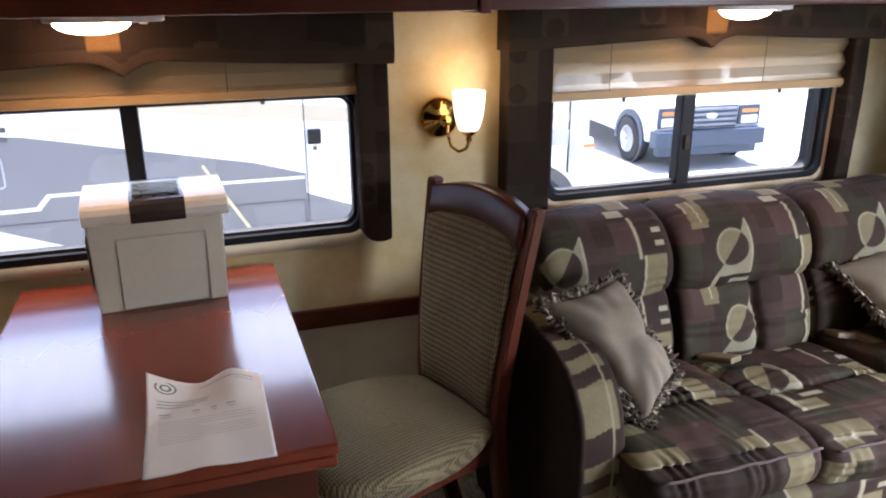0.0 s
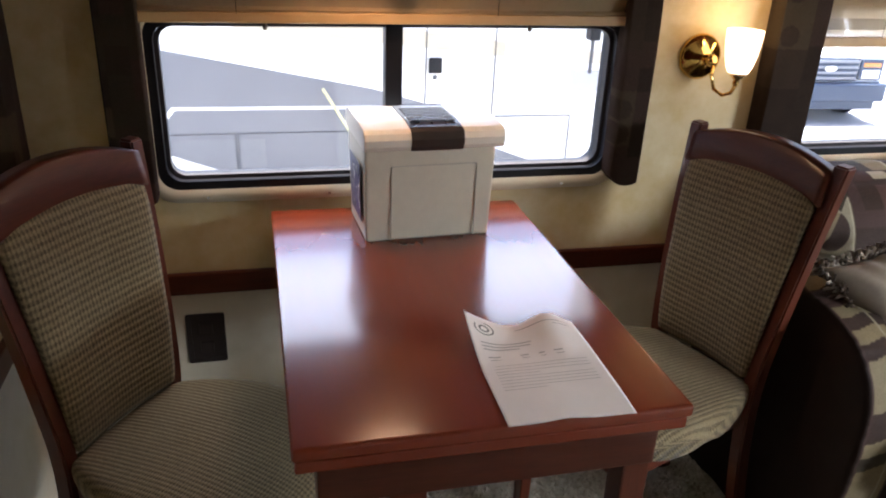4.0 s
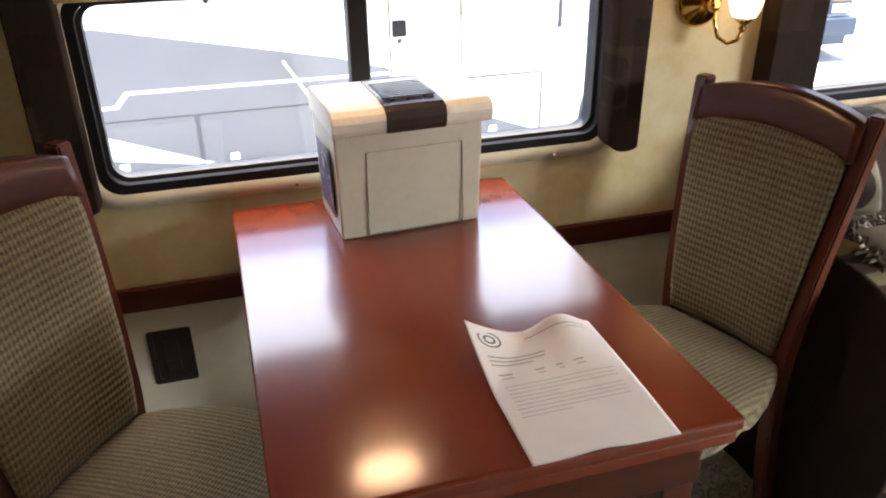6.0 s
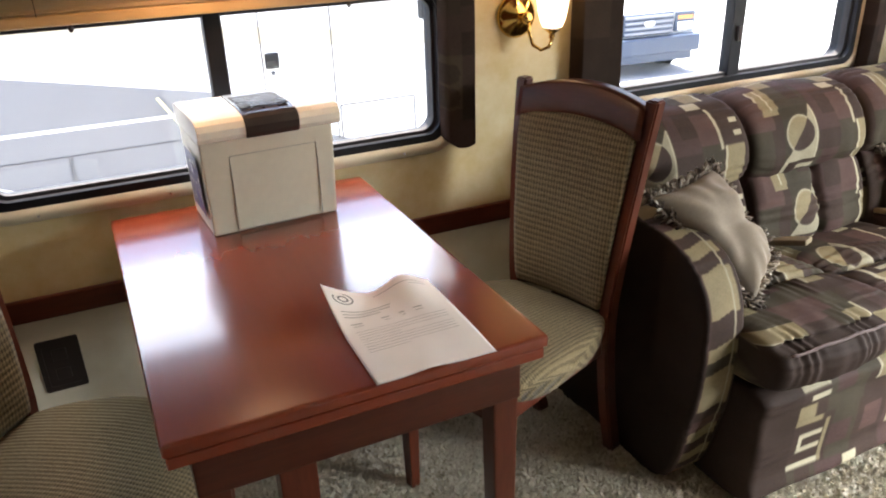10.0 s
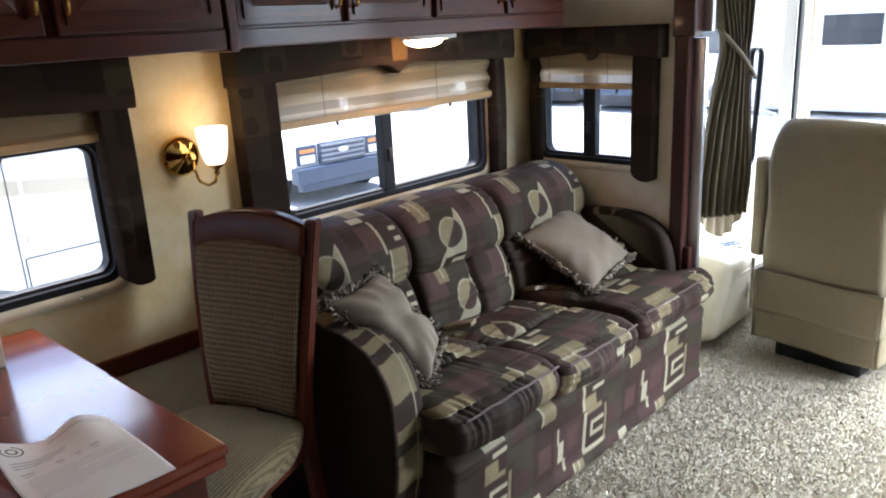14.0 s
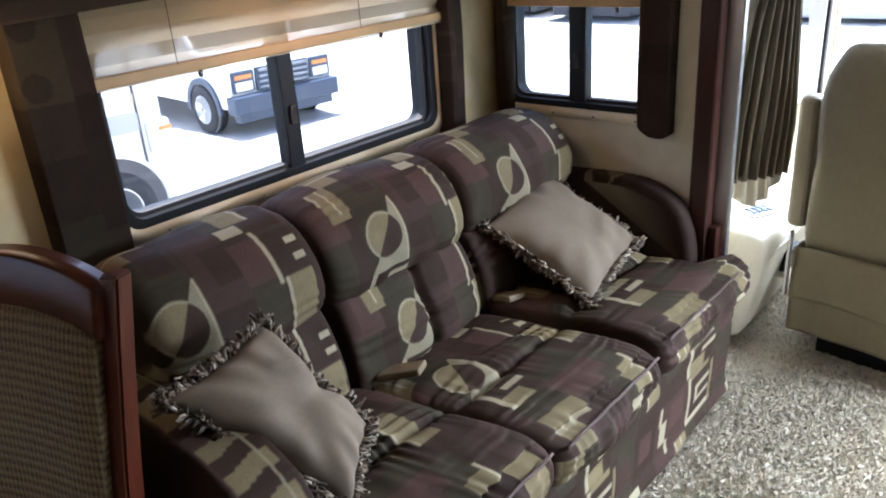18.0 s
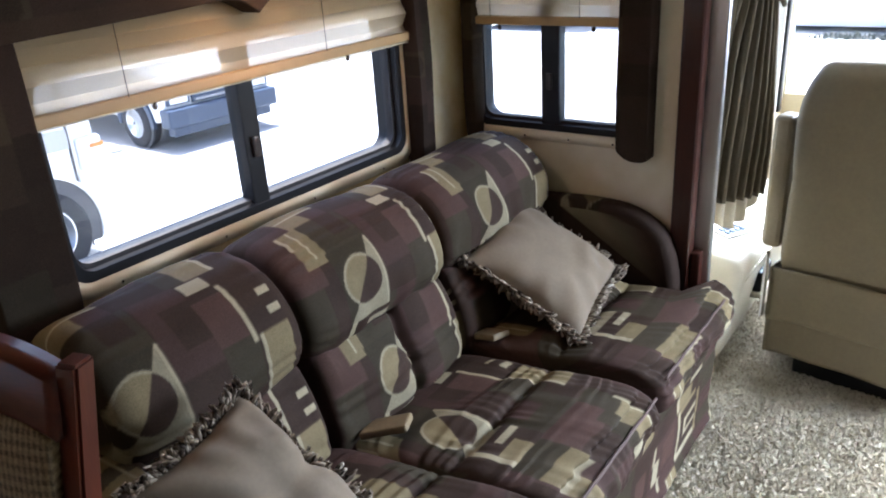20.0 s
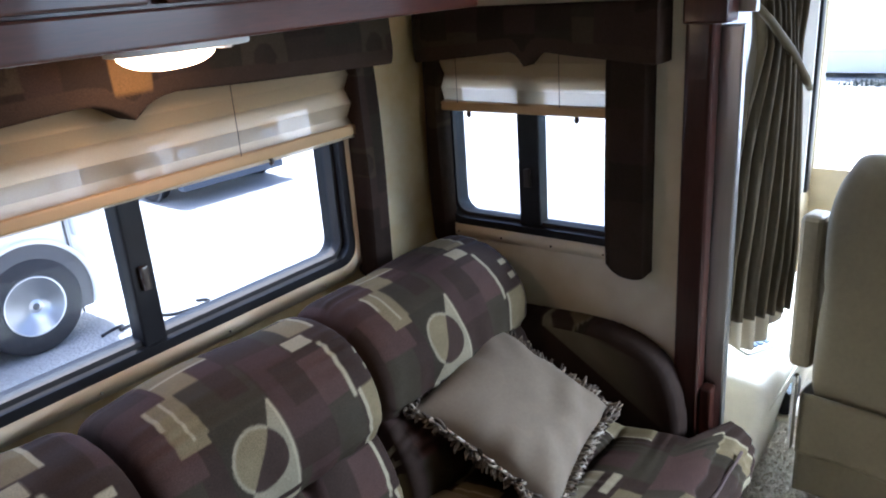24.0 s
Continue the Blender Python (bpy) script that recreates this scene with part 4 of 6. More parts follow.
# ---- appliance box on the table ----
def box_with_lid():
    t = thing("countertop_bin", pose(0.067, 1.963, 0.7555, 0, 0, 3.0), "white plastic lidded box with a ribbed dark brown latch band", "container")
    w, d, h = 0.141, 0.195, 0.205
    body = box(-w, w, 0.0, d, 0, h, 0.006, 3)
    for v in body.verts:
        if v.co.z < h / 2:
            v.co.x *= 0.972
            v.co.y = 0.006 + v.co.y * 0.93
    part("body", body, M_WHITEPL, t, "smooth white plastic body")
    part("front_panel", ring(0.186, 0.164, 0.003, 0.0008, 0.0022, 0.006), M_SEAMG, t, "fine panel outline").location = (0.008, -0.0026, 0.0865)
    lid = part("lid", plate([(-0.012, 0.0), (-0.018, 0.010), (-0.020, 0.024), (-0.014, 0.036), (0.0, 0.042), (0.05, 0.047), (d - 0.02, 0.047), (d + 0.006, 0.040), (d + 0.008, 0.0)], -w - 0.004, w + 0.013, "yz", 0.003), M_LIDPL, t, "ivory rounded lid")
    lid.location = (0, 0, h)
    band = part("latch_band", plate([(-0.014, -0.002), (-0.021, 0.010), (-0.023, 0.024), (-0.016, 0.039), (0.0, 0.045), (0.05, 0.0505), (d - 0.03, 0.0505), (d - 0.03, 0.044), (0.03, 0.040), (0, 0.034), (-0.012, 0.02)], -0.048, 0.064, "yz", 0.002), M_DKPL, lid, "dark brown ribbed band")
    for k in range(9):
        y = 0.028 + k * 0.0125
        part("rib", box(-0.041, 0.057, y - 0.0028, y + 0.0028, 0.0495, 0.0530, 0.001), M_DKPL, band)
    part("slot", box(-0.044, 0.056, d - 0.030, d - 0.022, 0.046, 0.0500, 0.001), M_BLACK, band)
    lab = part("photo_label", box(-w - 0.0012, -w - 0.0002, 0.028, 0.140, 0.045, 0.172), M_PHOTO, t, "dark photo label on the side")
    lab.rotation_euler = (0, radians(-1.7), 0)
    rnd = random.Random(5)
    for k in range(26):
        y, z = 0.034 + rnd.random() * 0.078, 0.050 + rnd.random() * 0.100
        dy, dz = 0.004 + rnd.random() * 0.012, 0.003 + rnd.random() * 0.014
        part("picture_patch", box(-w - 0.0016 - 0.00002 * k, -w - 0.0010, y, min(0.123, y + dy), z, min(0.163, z + dz)), (M_TRIMW, M_INK, M_INKD, M_SWATCH)[k % 4], lab)
    return t


M_SWATCH = simple("violet print", (0.16, 0.13, 0.30), 0.5)
M_SEAMG = simple("panel outline", (0.34, 0.32, 0.27), 0.5)
box_with_lid()


# ---- letter on the table ----
def letter():
    t = thing("printed_letter", pose(0.037, 1.297, 0.7562, 0, 0, -0.5), "curled white printed letter lying on the table", "paper")
    nx, ny, w, h = 40, 44, 0.195, 0.272

    def lift(u, v):
        a = 0.040 * np.clip(1 - (u + (1 - v) * 0.95) / 0.50, 0, 1) ** 1.5
        b = 0.026 * np.exp(-((u - 0.74) / 0.20) ** 2) * np.clip((v - 0.45) / 0.55, 0, 1) ** 1.5
        c = 0.004 * np.exp(-((u - 0.45) / 0.16) ** 2) * np.clip((0.35 - v) / 0.35, 0, 1)
        return a + b + c + 0.0035 * np.sin(np.pi * v) * (0.4 + u) + 0.0012

    U, V = np.meshgrid(np.linspace(0, 1, nx), np.linspace(0, 1, ny))
    g = np.stack([U * w, V * h * (0.985 - 0.02 * U), lift(U, V)], -1)
    sheet("page", g, M_PAPER, t, "", None, 0.0003)

    def bar(name, u0, u1, v, th, m):
        bm = bmesh.new()
        n = 10
        lo, hi = [], []
        for k in range(n + 1):
            u = u0 + (u1 - u0) * k / n
            for row, vv in ((lo, v), (hi, v + th)):
                row.append(bm.verts.new((u * w, vv * h * (0.985 - 0.02 * u), float(lift(np.array(u), np.array(vv))) + 0.0010)))
        for k in range(n):
            bm.faces.new((lo[k], lo[k + 1], hi[k + 1], hi[k]))
        return part(name, bm, m, t)

    bar("print_line", 0.44, 0.92, 0.925, 0.007, M_INK)
    bar("print_line", 0.76, 0.92, 0.895, 0.006, M_INK)
    for v, a, b in ((0.775, 0.08, 0.52), (0.745, 0.08, 0.50), (0.715, 0.08, 0.40)):
        bar("print_line", a, b, v, 0.009, M_INK)
    for a, b in ((0.10, 0.20), (0.37, 0.44), (0.53, 0.58), (0.66, 0.74)):
        bar("print_mark", a, b, 0.640, 0.010, M_INK)
        bar("print_mark", a + 0.01, b, 0.612, 0.006, M_INK)
    for k in range(9):
        bar("print_line", 0.10, 0.90 if k not in (3, 8) else 0.45, 0.545 - 0.030 * k, 0.0045, M_INKL)
    # round emblem
    bm = bmesh.new()
    n = 28
    for r0, r1 in ((0.0125, 0.0150), (0.005, 0.008)):
        vs = []
        for k in range(n):
            a = 2 * math.pi * k / n
            for r in (r0, r1):
                x, y = 0.030 + r * 1.2 * math.cos(a), 0.243 + r * math.sin(a)
                vs.append(bm.verts.new((x, y, float(lift(np.array(x / w), np.array(y / h))) + 0.0016)))
        for k in range(n):
            a, b = 2 * k, 2 * ((k + 1) % n)
            bm.faces.new((vs[a], vs[a + 1], vs[b + 1], vs[b]))
    part("emblem", bm, M_INKD, t, "dark round emblem")
    return t


M_INKL = simple("pale print", (0.52, 0.50, 0.48), 0.9)
letter()


# ---- dining chairs ----
def dining_chair(m, label):
    t = thing("dining_chair", m, label, "chair", "dinette chairs")
    zt, zs = 0.965, 0.455

    def stile(s):
        pts = [(s * 0.125, 0.300, 0.0), (s * 0.132, 0.245, 0.22), (s * 0.143, 0.212, 0.44), (s * 0.157, 0.222, 0.62), (s * 0.172, 0.246, 0.80), (s * 0.186, 0.276, zt + 0.014)]
        pts = [Vector(p) for p in pts]
        bm = bmesh.new()
        rows = []
        for i in range(21):
            f = i / 20 * (len(pts) - 1)
            k = min(int(f), len(pts) - 2)
            a, b, c, d = pts[max(k - 1, 0)], pts[k], pts[k + 1], pts[min(k + 2, len(pts) - 1)]
            u = f - k
            p = 0.5 * (2 * b + (c - a) * u + (2 * a - 5 * b + 4 * c - d) * u * u + (3 * b - a - 3 * c + d) * u ** 3)
            wx, wy = 0.016, 0.021 - 0.005 * (i / 20)
            rows.append([bm.verts.new(p + Vector(q)) for q in ((-wx, -wy, 0), (wx, -wy, 0), (wx, wy, 0), (-wx, wy, 0))])
        for a, b in zip(rows, rows[1:]):
            for k in range(4):
                bm.faces.new((a[k], a[(k + 1) % 4], b[(k + 1) % 4], b[k]))
        bm.faces.new(rows[0][::-1]), bm.faces.new(rows[-1])
        bmesh.ops.recalc_face_normals(bm, faces=bm.faces[:])
        rim = [e for e in bm.edges if e.calc_face_angle(0) > 0.8]
        bmesh.ops.bevel(bm, geom=rim, offset=0.004, segments=2, affect="EDGES")
        return bm

    for s in (-1, 1):
        part("back_post", stile(s), M_WOOD, t, "curved mahogany back post running down to the leg")
    # arched crest rail
    nx = 25
    g = bmesh.new()
    rows = []
    for i in range(nx):
        u = -1 + 2 * i / (nx - 1)
        x = u * 0.174
        arch, bow = 0.030 * (1 - u * u), 0.016 * (1 - u * u)
        top, bot = zt - 0.004 + arch, zt - 0.072 + arch * 0.75
        y1, y0 = 0.274 + bow, 0.258 + bow
        rows.append([g.verts.new(p) for p in ((x, y0 - 0.012, top - 0.004), (x, y0 - 0.009, top), (x, y1 + 0.010, top), (x, y1 + 0.004, bot), (x, y0 - 0.024, bot), (x, y0 - 0.026, bot + 0.006))])
    for a, b in zip(rows, rows[1:]):
        for k in range(6):
            g.faces.new((a[k], a[(k + 1) % 6], b[(k + 1) % 6], b[k]))
    g.faces.new(rows[0][::-1]), g.faces.new(rows[-1])
    bmesh.ops.recalc_face_normals(g, faces=g.faces[:])
    part("crest_rail", g, M_WOODX, t, "arched mahogany crest rail", True)
    # padded back panel
    nz = 34
    front = np.zeros((nz, nx, 3))
    for i in range(nz):
        k = i / (nz - 1)
        for j in range(nx):
            u = -1 + 2 * j / (nx - 1)
            z = 0.475 + k * (zt - 0.072 - 0.475 + 0.0225 * (1 - u * u))
            f = np.interp(z, [0.44, 0.62, 0.80, 0.98], [0.212, 0.222, 0.246, 0.274])
            half = np.interp(z, [0.44, 0.62, 0.80, 0.98], [0.128, 0.142, 0.157, 0.170])
            front[i, j] = (u * half, f - 0.012 + 0.014 * (1 - u * u) - 0.012 * (1 - u ** 6) * (1 - (2 * k - 1) ** 8), z)
    sheet("back_panel", front, M_CHAIRB, t, "ribbed olive upholstered back", None, 0.034)
    # seat
    seat_prof = [(0.205, 0.425), (0.205, 0.458), (0.10, 0.478), (-0.06, 0.482), (-0.18, 0.470), (-0.232, 0.448), (-0.228, 0.420), (-0.10, 0.412), (0.10, 0.412)]
    st = cushion("seat", seat_prof, -0.225, 0.225, M_CHAIRS, t, 0.040, 0.014, 0.006, label="checked olive upholstered seat", crumple=0.001)
    for v in st.data.vertices:
        back, fore = max(0, v.co.y / 0.205), max(0, (-0.06 - v.co.y) / 0.172)
        v.co.x *= 0.96 - 0.30 * back ** 1.3 - 0.40 * fore ** 2.4
    for a, b, c, d in ((-0.145, 0.145, -0.195, -0.175), (-0.130, 0.130, 0.19, 0.21)):
        part("seat_rail", box(a, b, c, d, 0.355, 0.415, 0.003), M_WOODX, t)
    for s in (-1, 1):
        side_rail = box(s * 0.155 - 0.010, s * 0.155 + 0.010, -0.175, 0.19, 0.355, 0.415, 0.003)
        for v in side_rail.verts:
            v.co.x -= s * 0.018 * max(0, v.co.y / 0.19)
        part("seat_rail", side_rail, M_WOOD, t)
        leg = box(-0.020, 0.020, -0.020, 0.020, 0.0, 0.414, 0.004)
        for v in leg.verts:
            k = 1 - 0.35 * (0.414 - v.co.z) / 0.414
            v.co.x, v.co.y = v.co.x * k, v.co.y * k
        part("leg", leg, M_WOOD, t, "square tapered front leg").location = (s * 0.150, -0.185, 0)
    return t


dining_chair(pose(0.530, 1.792, 0, 0, 0, -72), "mahogany dining chair with ribbed olive cloth beside the sofa")
dining_chair(pose(-0.405, 1.715, 0, 0, 0, 55), "mahogany dining chair with ribbed olive cloth in the dinette corner")


M_SOFAP = simple("plum piping", (0.09, 0.055, 0.05), 0.7)


# ---- sofa ----
SKIRT_U = 1.14


def sofa():
    t = thing("sofa", pose(0, 0, 0), "three-seat patchwork-print sofa in plum, olive and tan cloth", "sofa")

    def skirt_col(u, v):
        c = print_of(u + 0.985 - SKIRT_U, v + 0.085, 1.0, True, True)
        # the arm's shade on the skirt, painted as plain dark brown over the print
        c[u < 0.13] = np.array(DKB) * 0.8
        return c

    def seat_col(k, a, u, v):
        c = print_of(u + a - (1.015, 1.520, 2.02)[k], v - (0.415, 0.40, 0.38)[k])
        if k == 0:
            front = v < 0.135
            c[front & (u < 0.335)] = np.array(DKB) * 0.8
            c[front & (u >= 0.335) & (u < 0.41)] = np.array(TAN)
        return c

    base_prof = [(1.440, 0.015), (1.418, 0.10), (1.412, 0.25), (1.424, 0.325), (1.60, 0.335), (2.05, 0.335), (2.13, 0.30), (2.13, 0.015), (1.80, 0.012)]
    bs = cushion("base", base_prof, 0.985, 2.330, M_SOFA, t, 0.03, 0.0042, 0.0, (), skirt_col, 3, "patchwork cloth skirt", 0.003)
    for v in bs.data.vertices:
        v.co.x += 0.115 * min(1, max(0, (1.475 - v.co.y) / 0.045)) * min(1, max(0, (v.co.x - 1.9) / 0.42)) ** 1.5
    spans = [(0.955, 1.400), (1.412, 1.845), (1.859, 2.330)]
    backs = [(0.965, 1.348), (1.356, 1.806), (1.814, 2.325)]
    seat_prof = [(1.395, 0.350), (1.372, 0.395), (1.382, 0.440), (1.43, 0.466), (1.55, 0.474), (1.72, 0.468), (1.86, 0.452), (1.89, 0.40), (1.86, 0.345), (1.65, 0.338), (1.47, 0.338)]
    low_prof = [(1.875, 0.405), (1.828, 0.45), (1.832, 0.54), (1.868, 0.625), (1.91, 0.668), (1.98, 0.670), (2.05, 0.60), (2.06, 0.45), (1.98, 0.40)]
    top_prof = [(1.905, 0.640), (1.868, 0.690), (1.878, 0.760), (1.925, 0.822), (1.99, 0.852), (2.07, 0.852), (2.13, 0.805), (2.14, 0.72), (2.06, 0.645), (1.98, 0.632)]
    for k in range(3):
        a, b = spans[k]
        st = cushion("seat_cushion", [(yy, zz + (0.012, -0.008, 0.012)[k]) for yy, zz in seat_prof], a, b, M_SOFA, t, 0.046, 0.0028, 0.010, (), lambda u, v, k=k, a=a: seat_col(k, a, u, v), 11 + k, "patchwork cloth seat cushion", 0.0075, [(1.615, 0.472 + (0.012, -0.008, 0.012)[k]), (1.405, 0.452 + (0.012, -0.008, 0.012)[k])])
        for v in st.data.vertices:
            v.co.x += 0.14 * (1.62 - v.co.y)
            if k == 2:
                if v.co.x > 2.2:
                    v.co.x = 2.2 + (v.co.x - 2.2) * 0.80
                v.co.x += 0.115 * min(1, max(0, (1.48 - v.co.y) / 0.05)) * min(1, max(0, (v.co.x - 1.95) / 0.36)) ** 1.5
        pts = [(x + 0.14 * (1.62 - 1.379), 1.379, 0.449 + (0.012, -0.008, 0.012)[k] + 0.0015 * math.sin(x * 60)) for x in np.linspace(a + 0.02, b - 0.02, 30)]
        part("piping", tube(pts, 0.0035, 6), M_SOFAP, st, "plum piping along the front edge", True)
        a, b = backs[k]
        cushion("back_cushion", low_prof, a + 0.006, b - 0.006, M_SOFA, t, 0.034, 0.0028, 0.008, ((a + b) / 2 + 0.03,), lambda u, v, k=k, a=a: print_of(u + a - (1.02, 1.532, 2.015)[k], v - 0.168), 21 + k, "patchwork cloth lower back cushion", 0.0070)
        cushion("head_cushion", top_prof, a, b, M_SOFA, t, 0.040, 0.0028, 0.010, (), lambda u, v, k=k, a=a: print_of(u + a - (1.013, 1.517, 1.997)[k], v - 0.135), 31 + k, "patchwork cloth head roll", 0.0046)
    arm_prof = [(1.610, 0.012), (1.525, 0.20), (1.498, 0.42), (1.512, 0.550), (1.570, 0.630), (1.69, 0.668), (1.90, 0.672), (2.06, 0.64), (2.11, 0.50), (2.11, 0.012), (1.9, 0.010)]

    def arm_col(u, v):
        rows = (TAN, TAN, DKB, TAN, DKB, TAN, MAR, DKB, TAN, TAN, TAN, OLIV, TAN, DKB, DKB, TAN)
        k = np.floor(v / 0.036 + 0.18 * np.sin(u * 60)).astype(int)
        c = np.array(rows)[k % 16]
        c[(u > 0.084) & (u < 0.089)] = np.array(CREAM) * 0.8
        c[(u > 0.100)] = np.array(DKB)
        c[(u < 0.014)] = np.array(DKB) * 0.55
        c[(u >= 0.014) & (u < 0.018)] = np.array(PLUM)
        return c

    cushion("arm", arm_prof, 0.872, 0.990, M_SOFA, t, 0.014, 0.0045, 0.002, (), arm_col, 41, "dark cloth arm with a patchwork top band", 0.002)
    armr = [(1.530, 0.012), (1.512, 0.40), (1.530, 0.545), (1.575, 0.625), (1.68, 0.668), (1.84, 0.672), (2.02, 0.655), (2.11, 0.62), (2.11, 0.012), (1.9, 0.010)]

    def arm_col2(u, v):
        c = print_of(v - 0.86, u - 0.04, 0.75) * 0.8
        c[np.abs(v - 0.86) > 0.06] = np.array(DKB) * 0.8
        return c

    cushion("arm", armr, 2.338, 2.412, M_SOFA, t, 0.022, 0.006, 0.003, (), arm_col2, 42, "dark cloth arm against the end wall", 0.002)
    for x, y, z, r in ((1.445, 1.790, 0.478, 25), (1.868, 1.815, 0.476, -10)):
        s = part("pull_strap", box(-0.030, 0.030, -0.055, 0.045, -0.006, 0.010, 0.005), M_TAB, t, "tan webbing tab between cushions")
        s.matrix_basis = pose(x, y, z, -14, 8, r)
    return t


sofa()


# ---- pillows ----
def pillow(m, size, thick, label, quad=None, seed=1):
    """A square pillow lying in local x and y, or, with a quad of four corners, slumped over them with a crease."""
    t = thing("throw_pillow", m, label, "pillow", "fringed pillows")
    n = 44
    rng = np.random.RandomState(seed)
    if quad is None:
        h = size / 2
        quad = [Vector((-h, -h, 0)), Vector((h, -h, 0)), Vector((h, h, 0)), Vector((-h, h, 0))]
        slump = 0.0
    else:
        slump = 1.0
    q = np.array([tuple(c) for c in quad])
    up = np.cross(q[1] - q[3], q[2] - q[0])
    up = up / np.linalg.norm(up)
    if slump or up[2] < 0:
        up = up * (1 if up[2] > 0 else -1)
    mid = q.mean(0)

    def at(u, v, h):
        a, b = (u + 1) / 2, (v + 1) / 2
        p = ((1 - a) * (1 - b))[..., None] * q[0] + (a * (1 - b))[..., None] * q[1] + (a * b)[..., None] * q[2] + ((1 - a) * b)[..., None] * q[3]
        draw = 0.08 * (1 - v ** 2) * np.abs(u) ** 2 + 0.08 * (1 - u ** 2) * np.abs(v) ** 2 + slump * 0.20 * np.exp(-(v / 0.30) ** 2) * np.clip(u, 0, 1) ** 2
        return p + (mid - p) * draw[..., None] + up * h[..., None]

    U, V = np.meshgrid(np.linspace(-1, 1, n), np.linspace(-1, 1, n), indexing="ij")
    lift = thick * ((1 - np.abs(U) ** 3.2) * (1 - np.abs(V) ** 3.2)) ** 0.55
    cre = 0.006 * np.sin(5 * U + 3 * V) * np.exp(-((U + 0.2) ** 2 + (V - 0.3) ** 2) * 2) + 0.007 * np.sin(9 * V - 4 * U + 1) * np.exp(-((U - 0.5) ** 2 + (V + 0.5) ** 2) * 4)
    cre = cre + 0.0035 * np.sin(np.arctan2(V, U) * 11 + 2) * np.clip(np.hypot(U, V) - 0.45, 0, 0.5) * 2
    lift = lift * (1 - slump * 0.32 * np.exp(-((V - 0.15 * U) / 0.16) ** 2) * np.clip((U + 0.7) / 1.5, 0, 1))
    top, bot = at(U, V, lift + cre * (lift > 0.012)), at(U, V, -lift * 0.8)
    i = np.arange(n * n).reshape(n, n)
    f = np.stack([i[:-1, :-1], i[1:, :-1], i[1:, 1:], i[:-1, 1:]], -1).reshape(-1, 4)
    raw("cover", np.vstack([top.reshape(-1, 3), bot.reshape(-1, 3)]), f.tolist() + (f[:, ::-1] + n * n).tolist(), M_PILLOW, t, "smooth taupe satin cover")
    bm = bmesh.new()
    k = np.linspace(-1, 1, 44)
    per = [(a, -1) for a in k] + [(1, a) for a in k] + [(-a, 1) for a in k] + [(-1, -a) for a in k]
    upv = Vector(up)
    for u, v in per:
        for rep in range(4):
            uu, vv = np.array(u + rng.normal(0, 0.015)), np.array(v + rng.normal(0, 0.015))
            o = Vector(at(uu, vv, np.array(0.0)))
            inner = Vector(at(uu * 0.9, vv * 0.9, np.array(0.0)))
            out = (o - inner).normalized()
            side = out.cross(upv)
            ln, sp, rise = rng.uniform(0.008, 0.024), rng.uniform(-0.014, 0.014), rng.uniform(-0.018, 0.022)
            pts = [o, o + out * ln * 0.6 + upv * rise * 0.7 + side * sp * 0.3, o + out * ln + side * sp + upv * rise, o + out * ln * 0.5 + side * (sp + 0.006) + upv * rise * 0.3, o + side * 0.007]
            tube(pts, 0.0030, 4, bm)
    part("fringe", bm, M_FRINGE, t, "looped brown and cream fringe", True)
    return t


def frame_of(o, xdir, ydir):
    x = Vector(xdir).normalized()
    z = x.cross(Vector(ydir)).normalized()
    y = z.cross(x)
    m = Matrix((x, y, z)).transposed().to_4x4()
    m.translation = o
    return m


T_, R_, B_ = Vector((2.160, 1.911, 0.707)), Vector((2.319, 1.636, 0.540)), Vector((1.962, 1.585, 0.495))
pillow(frame_of((T_ + B_) / 2 + Vector((0.012, 0.01, -0.008)), R_ - B_, T_ - R_), 0.335, 0.058, "taupe satin pillow with looped fringe, leaning in the sofa corner", None, 3)
C_ = Vector((1.04, 1.68, 0.60))
pillow(pose(*C_), 0.30, 0.060, "folded taupe satin pillow with looped fringe, against the sofa arm", [Vector(c) - C_ for c in ((0.890, 1.745, 0.732), (1.112, 1.780, 0.755), (1.190, 1.628, 0.560), (1.075, 1.555, 0.490))], 8)

# ---- slide-out post ----
post = thing("slide_trim", pose(2.394, 1.499, 0), "glossy dark mahogany trim post with an aluminium edge at the end of the slide-out", "post")
part("post", box(0.0, 0.048, -0.004, 0.052, 0.0, ROOM_Z - 0.002, 0.010, 3), M_POST, post, "upright mahogany post")
part("header", box(-0.012, 0.060, -0.030, 0.054, 1.325, ROOM_Z - 0.003, 0.006), M_POST, post, "upper mahogany block")
part("metal_plate", box(0.0605, 0.082, -0.060, 0.03, 1.340, 1.72, 0.001), M_ALU, post, "bright aluminium plate")
part("seal", box(0.0485, 0.072, -0.046, 0.05, 0.0, 1.32, 0.006), M_ALU, post, "pale aluminium edge strip")
part("kick_seal", box(0.010, 0.046, -0.030, -0.0045, 0.0, 0.55, 0.006), M_POST, post, "dark lower edge strip")


